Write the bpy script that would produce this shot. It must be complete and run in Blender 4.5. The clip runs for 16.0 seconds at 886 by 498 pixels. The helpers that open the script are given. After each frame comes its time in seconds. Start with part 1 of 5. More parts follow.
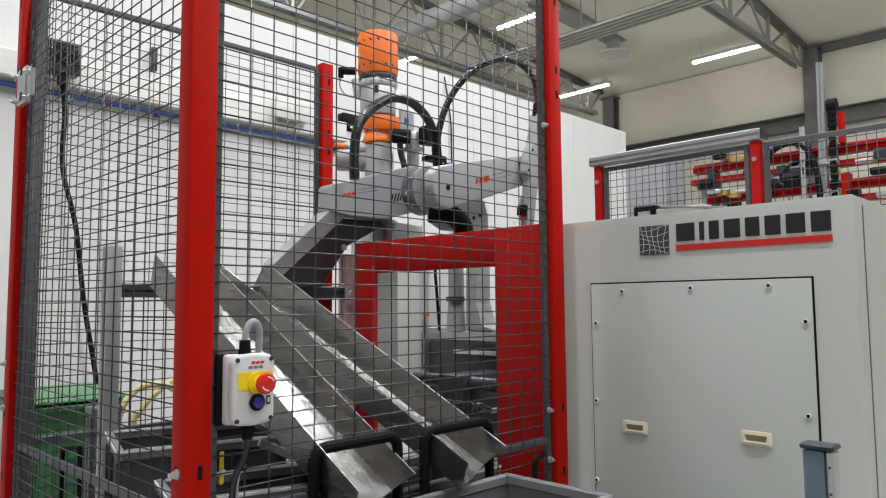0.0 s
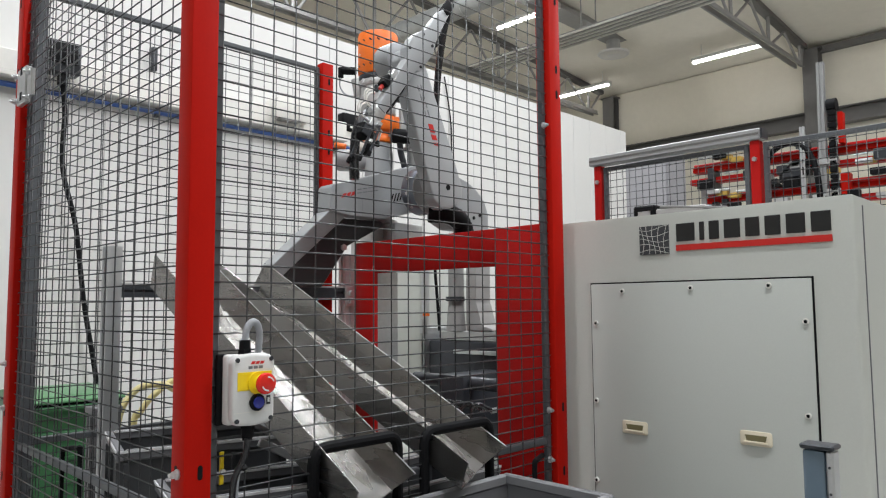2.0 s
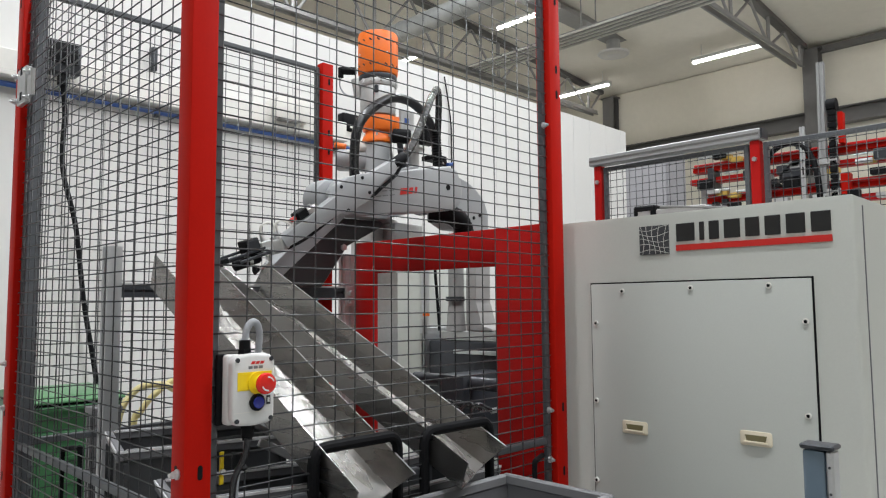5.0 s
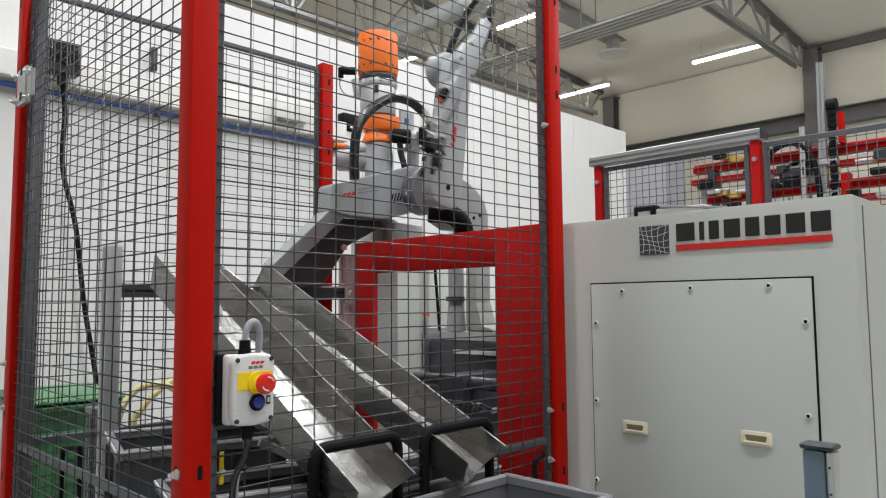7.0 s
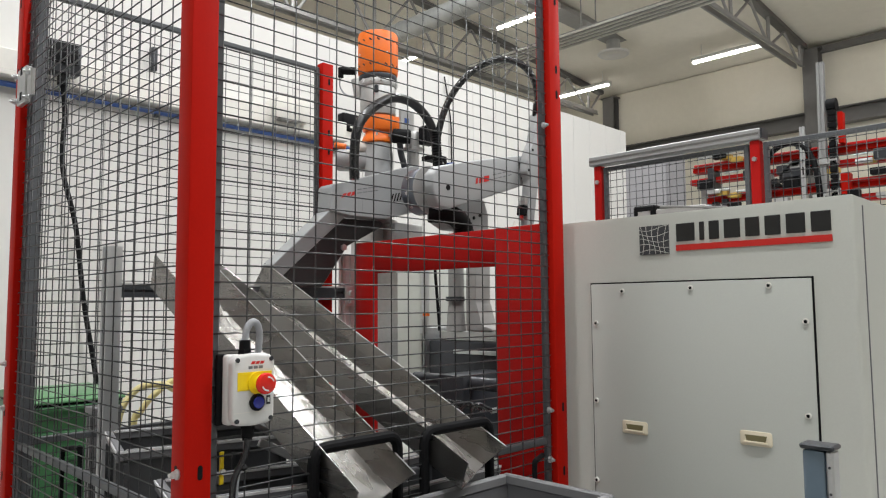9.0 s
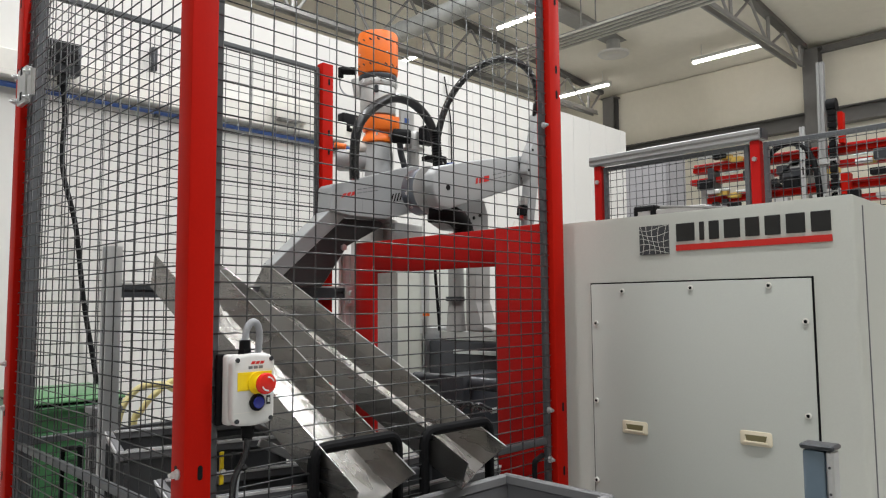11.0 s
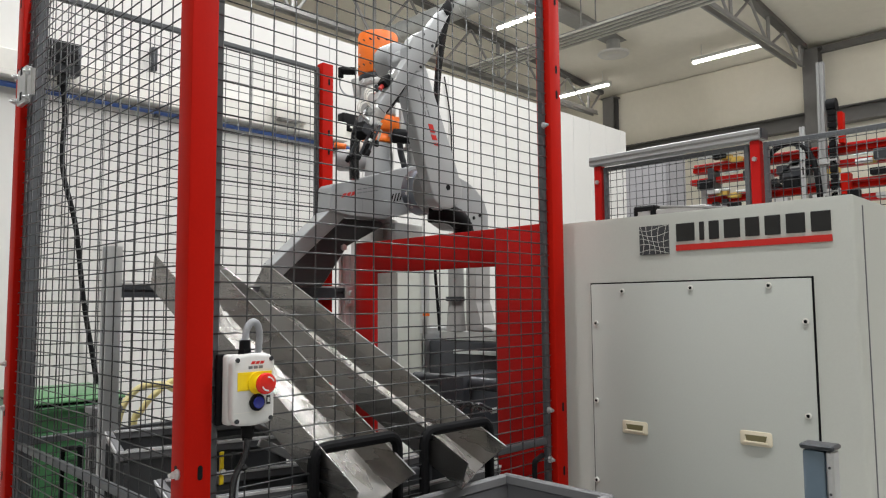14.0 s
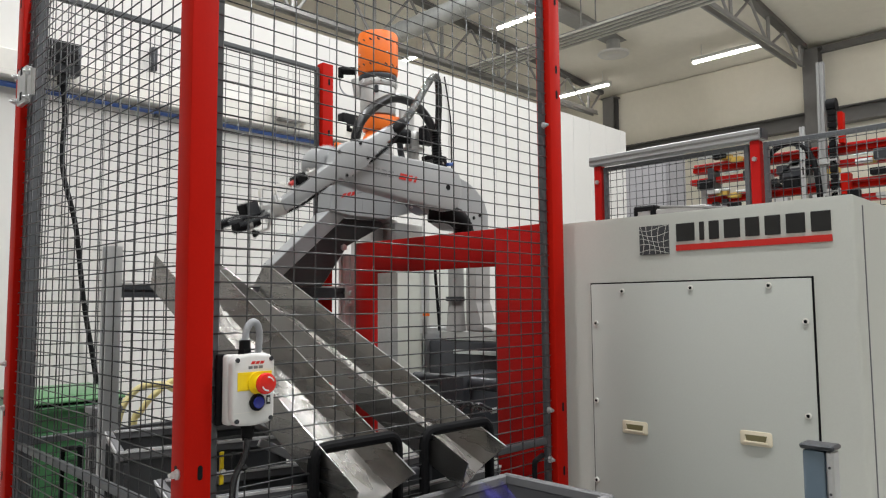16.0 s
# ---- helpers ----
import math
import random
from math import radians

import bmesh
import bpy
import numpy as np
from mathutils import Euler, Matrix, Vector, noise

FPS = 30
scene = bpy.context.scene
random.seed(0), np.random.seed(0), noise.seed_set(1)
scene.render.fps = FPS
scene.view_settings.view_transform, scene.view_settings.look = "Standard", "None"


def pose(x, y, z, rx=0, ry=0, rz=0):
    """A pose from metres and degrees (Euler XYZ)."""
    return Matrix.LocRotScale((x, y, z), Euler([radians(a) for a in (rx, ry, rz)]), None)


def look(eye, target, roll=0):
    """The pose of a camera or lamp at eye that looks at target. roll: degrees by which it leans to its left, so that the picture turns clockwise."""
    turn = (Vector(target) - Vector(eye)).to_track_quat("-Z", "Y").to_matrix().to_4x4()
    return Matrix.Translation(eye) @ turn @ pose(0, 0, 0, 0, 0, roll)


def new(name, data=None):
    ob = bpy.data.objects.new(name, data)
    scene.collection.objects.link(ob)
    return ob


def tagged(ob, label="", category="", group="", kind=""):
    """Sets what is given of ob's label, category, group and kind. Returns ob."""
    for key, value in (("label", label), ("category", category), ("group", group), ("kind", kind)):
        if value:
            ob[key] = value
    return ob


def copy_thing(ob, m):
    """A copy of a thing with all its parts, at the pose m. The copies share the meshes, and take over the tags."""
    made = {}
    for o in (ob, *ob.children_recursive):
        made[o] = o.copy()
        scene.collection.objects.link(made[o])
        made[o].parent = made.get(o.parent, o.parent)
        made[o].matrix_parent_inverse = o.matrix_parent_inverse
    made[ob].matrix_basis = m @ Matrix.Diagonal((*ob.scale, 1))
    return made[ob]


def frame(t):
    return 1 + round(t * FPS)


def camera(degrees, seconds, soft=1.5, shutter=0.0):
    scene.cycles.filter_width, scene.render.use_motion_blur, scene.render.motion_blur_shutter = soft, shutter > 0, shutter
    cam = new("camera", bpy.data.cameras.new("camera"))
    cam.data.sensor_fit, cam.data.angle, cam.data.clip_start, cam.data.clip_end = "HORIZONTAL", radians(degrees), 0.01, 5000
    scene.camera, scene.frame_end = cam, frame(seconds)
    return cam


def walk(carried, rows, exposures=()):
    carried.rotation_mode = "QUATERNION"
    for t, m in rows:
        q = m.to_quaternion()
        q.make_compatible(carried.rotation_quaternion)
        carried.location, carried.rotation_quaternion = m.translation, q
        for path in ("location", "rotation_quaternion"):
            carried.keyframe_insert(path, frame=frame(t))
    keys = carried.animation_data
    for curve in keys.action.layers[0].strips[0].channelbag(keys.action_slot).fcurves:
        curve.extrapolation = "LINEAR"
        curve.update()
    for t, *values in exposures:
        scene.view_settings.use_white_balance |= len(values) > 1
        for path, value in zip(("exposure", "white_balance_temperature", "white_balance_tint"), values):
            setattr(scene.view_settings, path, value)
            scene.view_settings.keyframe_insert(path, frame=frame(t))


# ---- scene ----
# camera: stands still on its tripod
cam = camera(63.98, 16.0, 1.2, 0.5)
EYE = Vector((0.0, 0.0, 1.40))
AIM = Vector((-0.70195, 0.70774, 0.07957))
CAMPOSE = look(EYE, EYE + AIM, -0.44)
walk(cam, [(0.0, CAMPOSE), (16.0, CAMPOSE)], [(0.0, 0.0, 6350, 10), (7.6, 0.0, 6350, 10), (9.0, 0.0, 6600, 10), (16.0, 0.0, 6600, 10)])

# ---- light: ceiling tubes and a dim even surrounding ----
world = bpy.data.worlds.new("world")
scene.world = world
world.use_nodes = True
world.node_tree.nodes["Background"].inputs[0].default_value = (0.9, 0.95, 1.0, 1)
world.node_tree.nodes["Background"].inputs[1].default_value = 0.3
CEIL, RIDGE_Y, PITCH = 5.5, 1.0, 0.072


def roof(y):
    """Height of the pitched ceiling's underside."""
    return CEIL + PITCH * (12.12 - y if y > RIDGE_Y else 11.12 - (RIDGE_Y - y))


def area_lamp(x, y, z, sx, sy, watts, colour=(0.95, 0.98, 1.0)):
    d = bpy.data.lights.new("tube_light", "AREA")
    d.shape, d.size, d.size_y, d.energy, d.color = "RECTANGLE", sx, sy, watts, colour
    ob = new("tube_light", d)
    ob.matrix_world = pose(x, y, z)
    return ob


# Tubes beyond the camera's view, continuing the visible rows, picked to balance brightness
for lx, ly in ((-5.8, 4.1), (-3.15, 4.1), (-0.53, 7.94), (-0.5, 4.1), (2.15, 4.1), (-3.15, 0.7), (-0.5, 0.7), (2.15, 0.7), (-0.5, -2.7)):
    area_lamp(lx, ly, roof(ly) - 0.297, 1.1, 0.12, 101)

# ---- materials ----


def material(name, colour, rough=0.5, metal=0.0, grain=0.06, scale=30.0, bump=0.0, coarse=2.5, stretch=(1, 1, 1), glow=0.0, coat=0.0, spec=0.5):
    m = bpy.data.materials.new(name)
    m.use_nodes = True
    nt = m.node_tree
    b = nt.nodes["Principled BSDF"]
    b.inputs["Metallic"].default_value = metal
    b.inputs["Specular IOR Level"].default_value = spec
    if coat:
        b.inputs["Coat Weight"].default_value = coat
    tc = nt.nodes.new("ShaderNodeTexCoord")
    mp = nt.nodes.new("ShaderNodeMapping")
    mp.inputs["Scale"].default_value = stretch
    nt.links.new(tc.outputs["Object"], mp.inputs["Vector"])
    n1 = nt.nodes.new("ShaderNodeTexNoise")
    n1.inputs["Scale"].default_value, n1.inputs["Detail"].default_value = scale, 6
    n2 = nt.nodes.new("ShaderNodeTexNoise")
    n2.inputs["Scale"].default_value, n2.inputs["Detail"].default_value = coarse, 3
    for n in (n1, n2):
        nt.links.new(mp.outputs[0], n.inputs["Vector"])
    add = nt.nodes.new("ShaderNodeMath")
    add.operation = "ADD"
    nt.links.new(n1.outputs[0], add.inputs[0])
    nt.links.new(n2.outputs[0], add.inputs[1])
    r = nt.nodes.new("ShaderNodeMapRange")
    r.inputs[1].default_value, r.inputs[2].default_value = 0.6, 1.4
    r.inputs[3].default_value, r.inputs[4].default_value = 1 - grain, 1 + grain
    nt.links.new(add.outputs[0], r.inputs[0])
    v = nt.nodes.new("ShaderNodeVectorMath")
    v.operation = "SCALE"
    v.inputs[0].default_value = colour
    nt.links.new(r.outputs[0], v.inputs["Scale"])
    nt.links.new(v.outputs[0], b.inputs["Base Color"])
    rr = nt.nodes.new("ShaderNodeMapRange")
    rr.inputs[1].default_value, rr.inputs[2].default_value = 0.3, 0.7
    rr.inputs[3].default_value, rr.inputs[4].default_value = max(0.03, rough - 0.08), min(1, rough + 0.08)
    nt.links.new(n2.outputs[0], rr.inputs[0])
    nt.links.new(rr.outputs[0], b.inputs["Roughness"])
    if bump:
        bp = nt.nodes.new("ShaderNodeBump")
        bp.inputs["Strength"].default_value, bp.inputs["Distance"].default_value = bump, 0.002
        nt.links.new(n1.outputs[0], bp.inputs["Height"])
        nt.links.new(bp.outputs[0], b.inputs["Normal"])
    if glow:
        b.inputs["Emission Color"].default_value = (*colour, 1)
        b.inputs["Emission Strength"].default_value = glow
    return m


RED = material("red_powder_coat", (0.40, 0.008, 0.0035), 0.5, 0, 0.06, 200, 0.05, spec=0.06)
RED_DARK = material("machine_red_paint", (0.38, 0.007, 0.006), 0.5, 0, 0.06, 160, 0.04, spec=0.15)
WIRE = material("grey_wire_coat", (0.036, 0.037, 0.040), 0.38, 0.0, 0.1, 150)
FRAME = material("grey_frame_coat", (0.075, 0.08, 0.088), 0.42, 0.0, 0.08, 120)
ZINC = material("zinc_plated_steel", (0.62, 0.63, 0.64), 0.33, 0.9, 0.12, 60)
STEEL = material("brushed_stainless_sheet", (0.30, 0.29, 0.277), 0.27, 0.95, 0.08, 60, 0.0, 2.0, (0.4, 9, 9))
ALU = material("anodised_aluminium", (0.55, 0.56, 0.57), 0.42, 0.75, 0.07, 80, 0.0, 3.0, (6, 6, 0.5))
CREAM = material("machine_light_grey_paint", (0.53, 0.54, 0.503), 0.48, 0, 0.03, 220, 0.05, 1.6)
CREAM_DARK = material("machine_panel_grey_paint", (0.455, 0.47, 0.442), 0.48, 0, 0.03, 220, 0.05, 1.4)
WHITE_ROBOT = material("robot_light_grey_paint", (0.335, 0.343, 0.352), 0.42, 0, 0.03, 160, 0.03)
ORANGE = material("orange_plastic_cover", (0.85, 0.17, 0.012), 0.42, 0, 0.05, 120, 0.03)
BLACK = material("black_rubber", (0.009, 0.009, 0.010), 0.55, 0, 0.15, 90, 0.05, spec=0.08)
BLACK_GLOSS = material("black_hose_plastic", (0.014, 0.014, 0.016), 0.25, 0, 0.15, 90, 0.05)
DARK = material("dark_machine_steel", (0.036, 0.039, 0.046), 0.4, 0.3, 0.25, 25, 0.05)
# Near-black that stands for the shade under the robot's beam
SHADE = material("underside_shade_brown", (0.016, 0.014, 0.015), 0.4, 0, 0.1, 50)
CAST = material("cast_aluminium", (0.5, 0.5, 0.5), 0.42, 0.75, 0.12, 50, 0.1)
WALL = material("white_wall_panel", (0.66, 0.648, 0.63), 0.6, 0, 0.02, 40, 0.03, 0.6)
HALL = material("beige_hall_paint", (0.70, 0.66, 0.57), 0.8, 0, 0.04, 12, 0.03, 0.5)
CEILING = material("hall_ceiling_paint", (0.85, 0.81, 0.72), 0.85, 0, 0.04, 10, 0.03, 0.4)
BEAM = material("grey_structural_steel", (0.30, 0.293, 0.285), 0.5, 0.1, 0.08, 14)
BEAM_DARK = material("dark_grey_steel_beam", (0.13, 0.125, 0.12), 0.5, 0.1, 0.08, 14)
TRUNK = material("cable_trunk_grey", (0.68, 0.66, 0.62), 0.55, 0, 0.05, 30)
TRUNK_DARK = material("grey_rail_paint", (0.30, 0.30, 0.30), 0.45, 0.2, 0.06, 40)
BLUE_PIPE = material("blue_compressed_air_pipe", (0.03, 0.08, 0.28), 0.35, 0, 0.06, 60)
# Floor lies out of view; its grey is tuned for the light it bounces
FLOOR = material("grey_epoxy_floor", (0.45, 0.45, 0.44), 0.4, 0, 0.10, 18, 0.03, 0.8)
GREEN = material("green_bin_plastic", (0.035, 0.13, 0.05), 0.45, 0, 0.08, 60, 0.05)
GREEN_LID = material("pale_green_lid_plastic", (0.085, 0.21, 0.095), 0.4, 0, 0.08, 60, 0.05)
TOTE = material("grey_tote_plastic", (0.05, 0.052, 0.056), 0.5, 0, 0.06, 80, 0.04)
TOTE_MID = material("mid_grey_tote_plastic", (0.15, 0.15, 0.16), 0.4, 0, 0.06, 80, 0.04)
TOTE_LIGHT = material("light_grey_tote_plastic", (0.20, 0.20, 0.21), 0.45, 0, 0.05, 80, 0.04)
RIM_EDGE = material("light_plastic_edge", (0.62, 0.62, 0.63), 0.35, 0, 0.25, 40)
BOXGREY = material("switch_box_plastic", (0.62, 0.62, 0.61), 0.4, 0, 0.03, 150, 0.03)
YELLOW = material("yellow_label", (0.85, 0.62, 0.01), 0.4, 0, 0.03, 60)
BUTTON_RED = material("red_button_plastic", (0.68, 0.02, 0.012), 0.22, 0, 0.04, 60)
BUTTON_BLUE = material("blue_button_lens", (0.01, 0.02, 0.28), 0.18, 0, 0.05, 60, coat=0.5)
GREY_CABLE = material("grey_cable_sheath", (0.30, 0.31, 0.33), 0.4, 0, 0.06, 80)
IVORY = material("ivory_handle_plastic", (0.70, 0.63, 0.49), 0.4, 0, 0.04, 90)
OLIVE = material("handle_recess_plastic", (0.16, 0.14, 0.07), 0.5, 0, 0.05, 60)
INK = material("black_print", (0.012, 0.012, 0.012), 0.45, 0, 0.05, 60)
BADGE = material("dark_badge_print", (0.05, 0.052, 0.058), 0.4, 0, 0.05, 60)
INK_RED = material("red_print", (0.55, 0.02, 0.015), 0.4, 0, 0.05, 60)
INK_GREY = material("grey_print", (0.16, 0.16, 0.17), 0.45, 0, 0.05, 60)
BLUE_PART = material("blue_moulded_plastic", (0.02, 0.018, 0.22), 0.3, 0, 0.06, 60)
YELLOW_HOSE = material("pale_yellow_hose", (0.66, 0.58, 0.27), 0.4, 0, 0.06, 60)
BRASS = material("yellow_machine_paint", (0.50, 0.32, 0.06), 0.45, 0, 0.1, 40)
SMOKE = material("blue_grey_plastic_post", (0.10, 0.14, 0.18), 0.25, 0, 0.05, 40, coat=0.3)
GLOW = material("lamp_tube_glow", (1.0, 0.98, 0.94), 0.5, 0, 0, 10, glow=18.0)
CABINET = material("pale_grey_cabinet_paint", (0.25, 0.245, 0.258), 0.5, 0, 0.04, 60, 0.03)
DARK_STEEL = material("polished_bearing_steel", (0.20, 0.22, 0.26), 0.36, 0.9, 0.1, 30)
DUCT = material("galvanised_duct", (0.44, 0.45, 0.455), 0.4, 0.7, 0.15, 14, 0.05)

# ---- mesh helpers ----


def link_mesh(name, bm, mat, parent=None, label="", smooth=None):
    me = bpy.data.meshes.new(name)
    bmesh.ops.recalc_face_normals(bm, faces=bm.faces)
    bm.to_mesh(me)
    bm.free()
    for p in me.polygons:
        p.use_smooth = smooth is not None
    if smooth is not None:
        me.set_sharp_from_angle(angle=radians(smooth))
    me.materials.append(mat)
    ob = new(name, me)
    if parent is not None:
        ob.parent = parent
    if label:
        ob["label"] = label
    return ob


def part(name, bm, mat, parent, label="", smooth=35):
    return link_mesh(name, bm, mat, parent, label, smooth)


def thing(name, label, category, m=None, group="", kind=""):
    ob = new(name)
    ob.matrix_world = m or Matrix()
    return tagged(ob, label, category, group, kind)


def boxm(x0, x1, y0, y1, z0, z1, bevel=0.0, seg=2, bm=None):
    own = bmesh.new()
    bmesh.ops.create_cube(own, size=1.0)
    for v in own.verts:
        v.co = Vector(((x0 + x1) / 2 + v.co.x * (x1 - x0), (y0 + y1) / 2 + v.co.y * (y1 - y0), (z0 + z1) / 2 + v.co.z * (z1 - z0)))
    if bevel:
        bmesh.ops.bevel(own, geom=own.edges[:], offset=bevel, segments=seg, affect="EDGES", profile=0.5)
    return join(bm, own)


def join(bm, own):
    if bm is None:
        return own
    me = bpy.data.meshes.new("tmp")
    own.to_mesh(me)
    own.free()
    bm.from_mesh(me)
    bpy.data.meshes.remove(me)
    return bm


def rod(a, b, r, seg=12, r2=None, bevel=0.0, bm=None):
    a, b = Vector(a), Vector(b)
    own = bmesh.new()
    bmesh.ops.create_cone(own, cap_ends=True, segments=seg, radius1=r, radius2=r if r2 is None else r2, depth=(b - a).length)
    if bevel:
        rims = [e for e in own.edges if abs(e.verts[0].co.z - e.verts[1].co.z) < 1e-6]
        bmesh.ops.bevel(own, geom=rims, offset=bevel, segments=2, affect="EDGES", profile=0.5)
    m = Matrix.Translation((a + b) / 2) @ (b - a).to_track_quat("Z", "Y").to_matrix().to_4x4()
    bmesh.ops.transform(own, matrix=m, verts=own.verts)
    return join(bm, own)


def slab(outline, plane, lo, hi, bevel=0.0, seg=2, bm=None):
    """A plate with the given outline, pulled along x, y or z from lo to hi; outline in the other two axes, in order."""
    own = bmesh.new()
    put = {"x": lambda a, b, c: (c, a, b), "y": lambda a, b, c: (a, c, b), "z": lambda a, b, c: (a, b, c)}[plane]
    low = [own.verts.new(put(a, b, lo)) for a, b in outline]
    high = [own.verts.new(put(a, b, hi)) for a, b in outline]
    own.faces.new(low)
    own.faces.new(high[::-1])
    n = len(outline)
    for i in range(n):
        own.faces.new((low[i], high[i], high[(i + 1) % n], low[(i + 1) % n]))
    bmesh.ops.recalc_face_normals(own, faces=own.faces)
    if bevel:
        bmesh.ops.bevel(own, geom=own.edges[:], offset=bevel, segments=seg, affect="EDGES", profile=0.5, clamp_overlap=True)
    return join(bm, own)


def curve_points(ctrl, n):
    """Points along a smooth line through the given ones."""
    c = [Vector(p) for p in ctrl]
    c = [2 * c[0] - c[1]] + c + [2 * c[-1] - c[-2]]
    out = []
    spans = len(c) - 3
    for k in range(n + 1):
        u = min(k / n * spans, spans - 1e-6)
        i = int(u)
        s = u - i
        p0, p1, p2, p3 = c[i:i + 4]
        out.append(0.5 * (2 * p1 + (p2 - p0) * s + (2 * p0 - 5 * p1 + 4 * p2 - p3) * s * s + (3 * p1 - p0 - 3 * p2 + p3) * s ** 3))
    return out


def tube(points, r, seg=10, bm=None, ribs=0.0):
    own = bmesh.new()
    pts = [Vector(p) for p in points]
    rings = []
    side = None
    for i, p in enumerate(pts):
        d = (pts[min(i + 1, len(pts) - 1)] - pts[max(i - 1, 0)]).normalized()
        if side is None:
            side = d.orthogonal().normalized()
        side = (side - d * side.dot(d)).normalized()
        up = d.cross(side)
        rad = r * (1 + (ribs if i % 2 else 0))
        rings.append([own.verts.new(p + rad * (math.cos(2 * math.pi * k / seg) * side + math.sin(2 * math.pi * k / seg) * up)) for k in range(seg)])
    for a, b in zip(rings, rings[1:]):
        for k in range(seg):
            own.faces.new((a[k], a[(k + 1) % seg], b[(k + 1) % seg], b[k]))
    own.faces.new(rings[0][::-1])
    own.faces.new(rings[-1])
    return join(bm, own)


def arc(cy, cz, r, a0, a1, n=10):
    return [(cy + r * math.cos(radians(a0 + (a1 - a0) * i / n)), cz + r * math.sin(radians(a0 + (a1 - a0) * i / n))) for i in range(n + 1)]


def lettering(words, size, m, mat, parent, name="lettering", deep=0.0012, bold=0.0, width=None):
    c = bpy.data.curves.new(name, "FONT")
    c.body, c.size, c.extrude, c.offset = words, size, deep, bold
    tmp = bpy.data.objects.new(name, c)
    scene.collection.objects.link(tmp)
    me = bpy.data.meshes.new_from_object(tmp.evaluated_get(bpy.context.evaluated_depsgraph_get()))
    bpy.data.objects.remove(tmp)
    if width:
        span = max(v.co.x for v in me.vertices) - min(v.co.x for v in me.vertices)
        for v in me.vertices:
            v.co.x *= width / span
    me.materials.clear()
    me.materials.append(mat)
    ob = new(name, me)
    ob.parent = parent
    ob.matrix_local = m
    return ob


# ---- the hall ----
def hall():
    def wall(name, label, bm, mat):
        return tagged(link_mesh(name, bm, mat), label, "wall", kind="structure")
    tagged(link_mesh("floor", boxm(-9.2, 10.2, -10.2, 12.3, -0.2, 0.0), FLOOR), "grey coated factory floor with light scuffs", "floor", kind="structure")
    tagged(link_mesh("ceiling", slab([(-10.2, roof(-10.0)), (RIDGE_Y, roof(RIDGE_Y)), (12.3, roof(12.12)), (12.3, roof(12.12) + 0.2), (RIDGE_Y, roof(RIDGE_Y) + 0.2), (-10.2, roof(-10.0) + 0.2)], "x", -9.0, 10.0), CEILING), "beige painted factory hall ceiling", "ceiling", kind="structure")
    gable = [(-10.0, 0), (12.12, 0), (12.12, CEIL + 0.19), (RIDGE_Y, roof(RIDGE_Y) + 0.19), (-10.0, roof(-10.0) + 0.19)]
    wall("wall_north", "beige painted end wall of the hall", boxm(-9.2, 10.2, 12.12, 12.3, 0, CEIL - 0.004), HALL)
    # South and east walls are unseen, set far back to darken reflections
    wall("wall_south", "beige painted hall wall behind the cell, out of view", boxm(-9.2, 10.2, -10.2, -10.0, 0, roof(-10.0) - 0.004), HALL)
    wall("wall_east", "beige painted long hall wall, out of view", slab(gable, "x", 10.0, 10.2), HALL)
    wall("wall_west", "beige painted hall wall behind the partition", slab(gable, "x", -9.2, -9.0), HALL)
    p = tagged(new("partition_wall"), "white ribbed partition wall panels, lower than the ceiling", "wall", kind="structure")
    y = -9.99
    while y < 6.9:
        y1 = min(y + 0.30, 6.92)
        part("panel", boxm(-4.08, -4.0, y + 0.0015, y1 - 0.0015, 0, 3.30, 0.002, 1), WALL, p)
        y += 0.30
    part("core", boxm(-4.20, -4.085, -9.99, 6.915, 0, 3.295), WALL, p)


hall()
# ---- the guard fence ----
FX, BX = -1.1825, -2.2325          # planes of the front and back panels
LY, RY = 0.575, 1.625              # planes of the left panel and of the far posts
TOP, MID = 2.315, 1.033
SLOTS = (0.25, 0.42, 0.95, 1.121, 1.994, 2.067, 2.268)


FENCE = thing("guard_fence", "red-posted guard fence of grey wire mesh round the robot cell", "fence")


def fence_post(x, y, label, slots, top=TOP, s=0.025):
    t = part("fence_post", boxm(-s, s, -s, s, 0.012, top, 0.004, 2), RED, FENCE, label)
    t.matrix_local = pose(x, y, 0)
    part("base_plate", boxm(-0.06, 0.06, -0.05, 0.05, 0, 0.012, 0.002, 1), RED, t)
    oval = arc(0, 0.008, 0.0045, 0, 180, 6) + arc(0, -0.008, 0.0045, 180, 360, 6)
    for z in slots:
        part("slot", slab([(a + 0.004, z + b) for a, b in oval], "x", s - 0.004, s + 0.0006), BLACK, t)
        part("slot", slab([(a - 0.004, z + b) for a, b in oval], "y", -s - 0.0006, -s + 0.004), BLACK, t)
    return t


def bolt(x, y, z, axis, parent):
    d = Vector({"x": (1, 0, 0), "y": (0, -1, 0)}[axis])
    p = Vector((x, y, z))
    bm = rod(p, p + d * 0.003, 0.009, 14)
    rod(p + d * 0.003, p + d * 0.010, 0.0065, 6, bm=bm)
    rod(p + d * 0.010, p + d * 0.016, 0.004, 8, bm=bm)
    return part("bolt", bm, ZINC, parent, "zinc-plated bolt")


WIRES = {}


def wire_mesh(length, r):
    key = (round(length, 4), r)
    if key not in WIRES:
        bm = rod((0, 0, 0), (0, 0, length), r, 6)
        me = bpy.data.meshes.new("wire")
        bm.to_mesh(me)
        bm.free()
        for p in me.polygons:
            p.use_smooth = True
        me.materials.append(WIRE)
        WIRES[key] = me
    return WIRES[key]


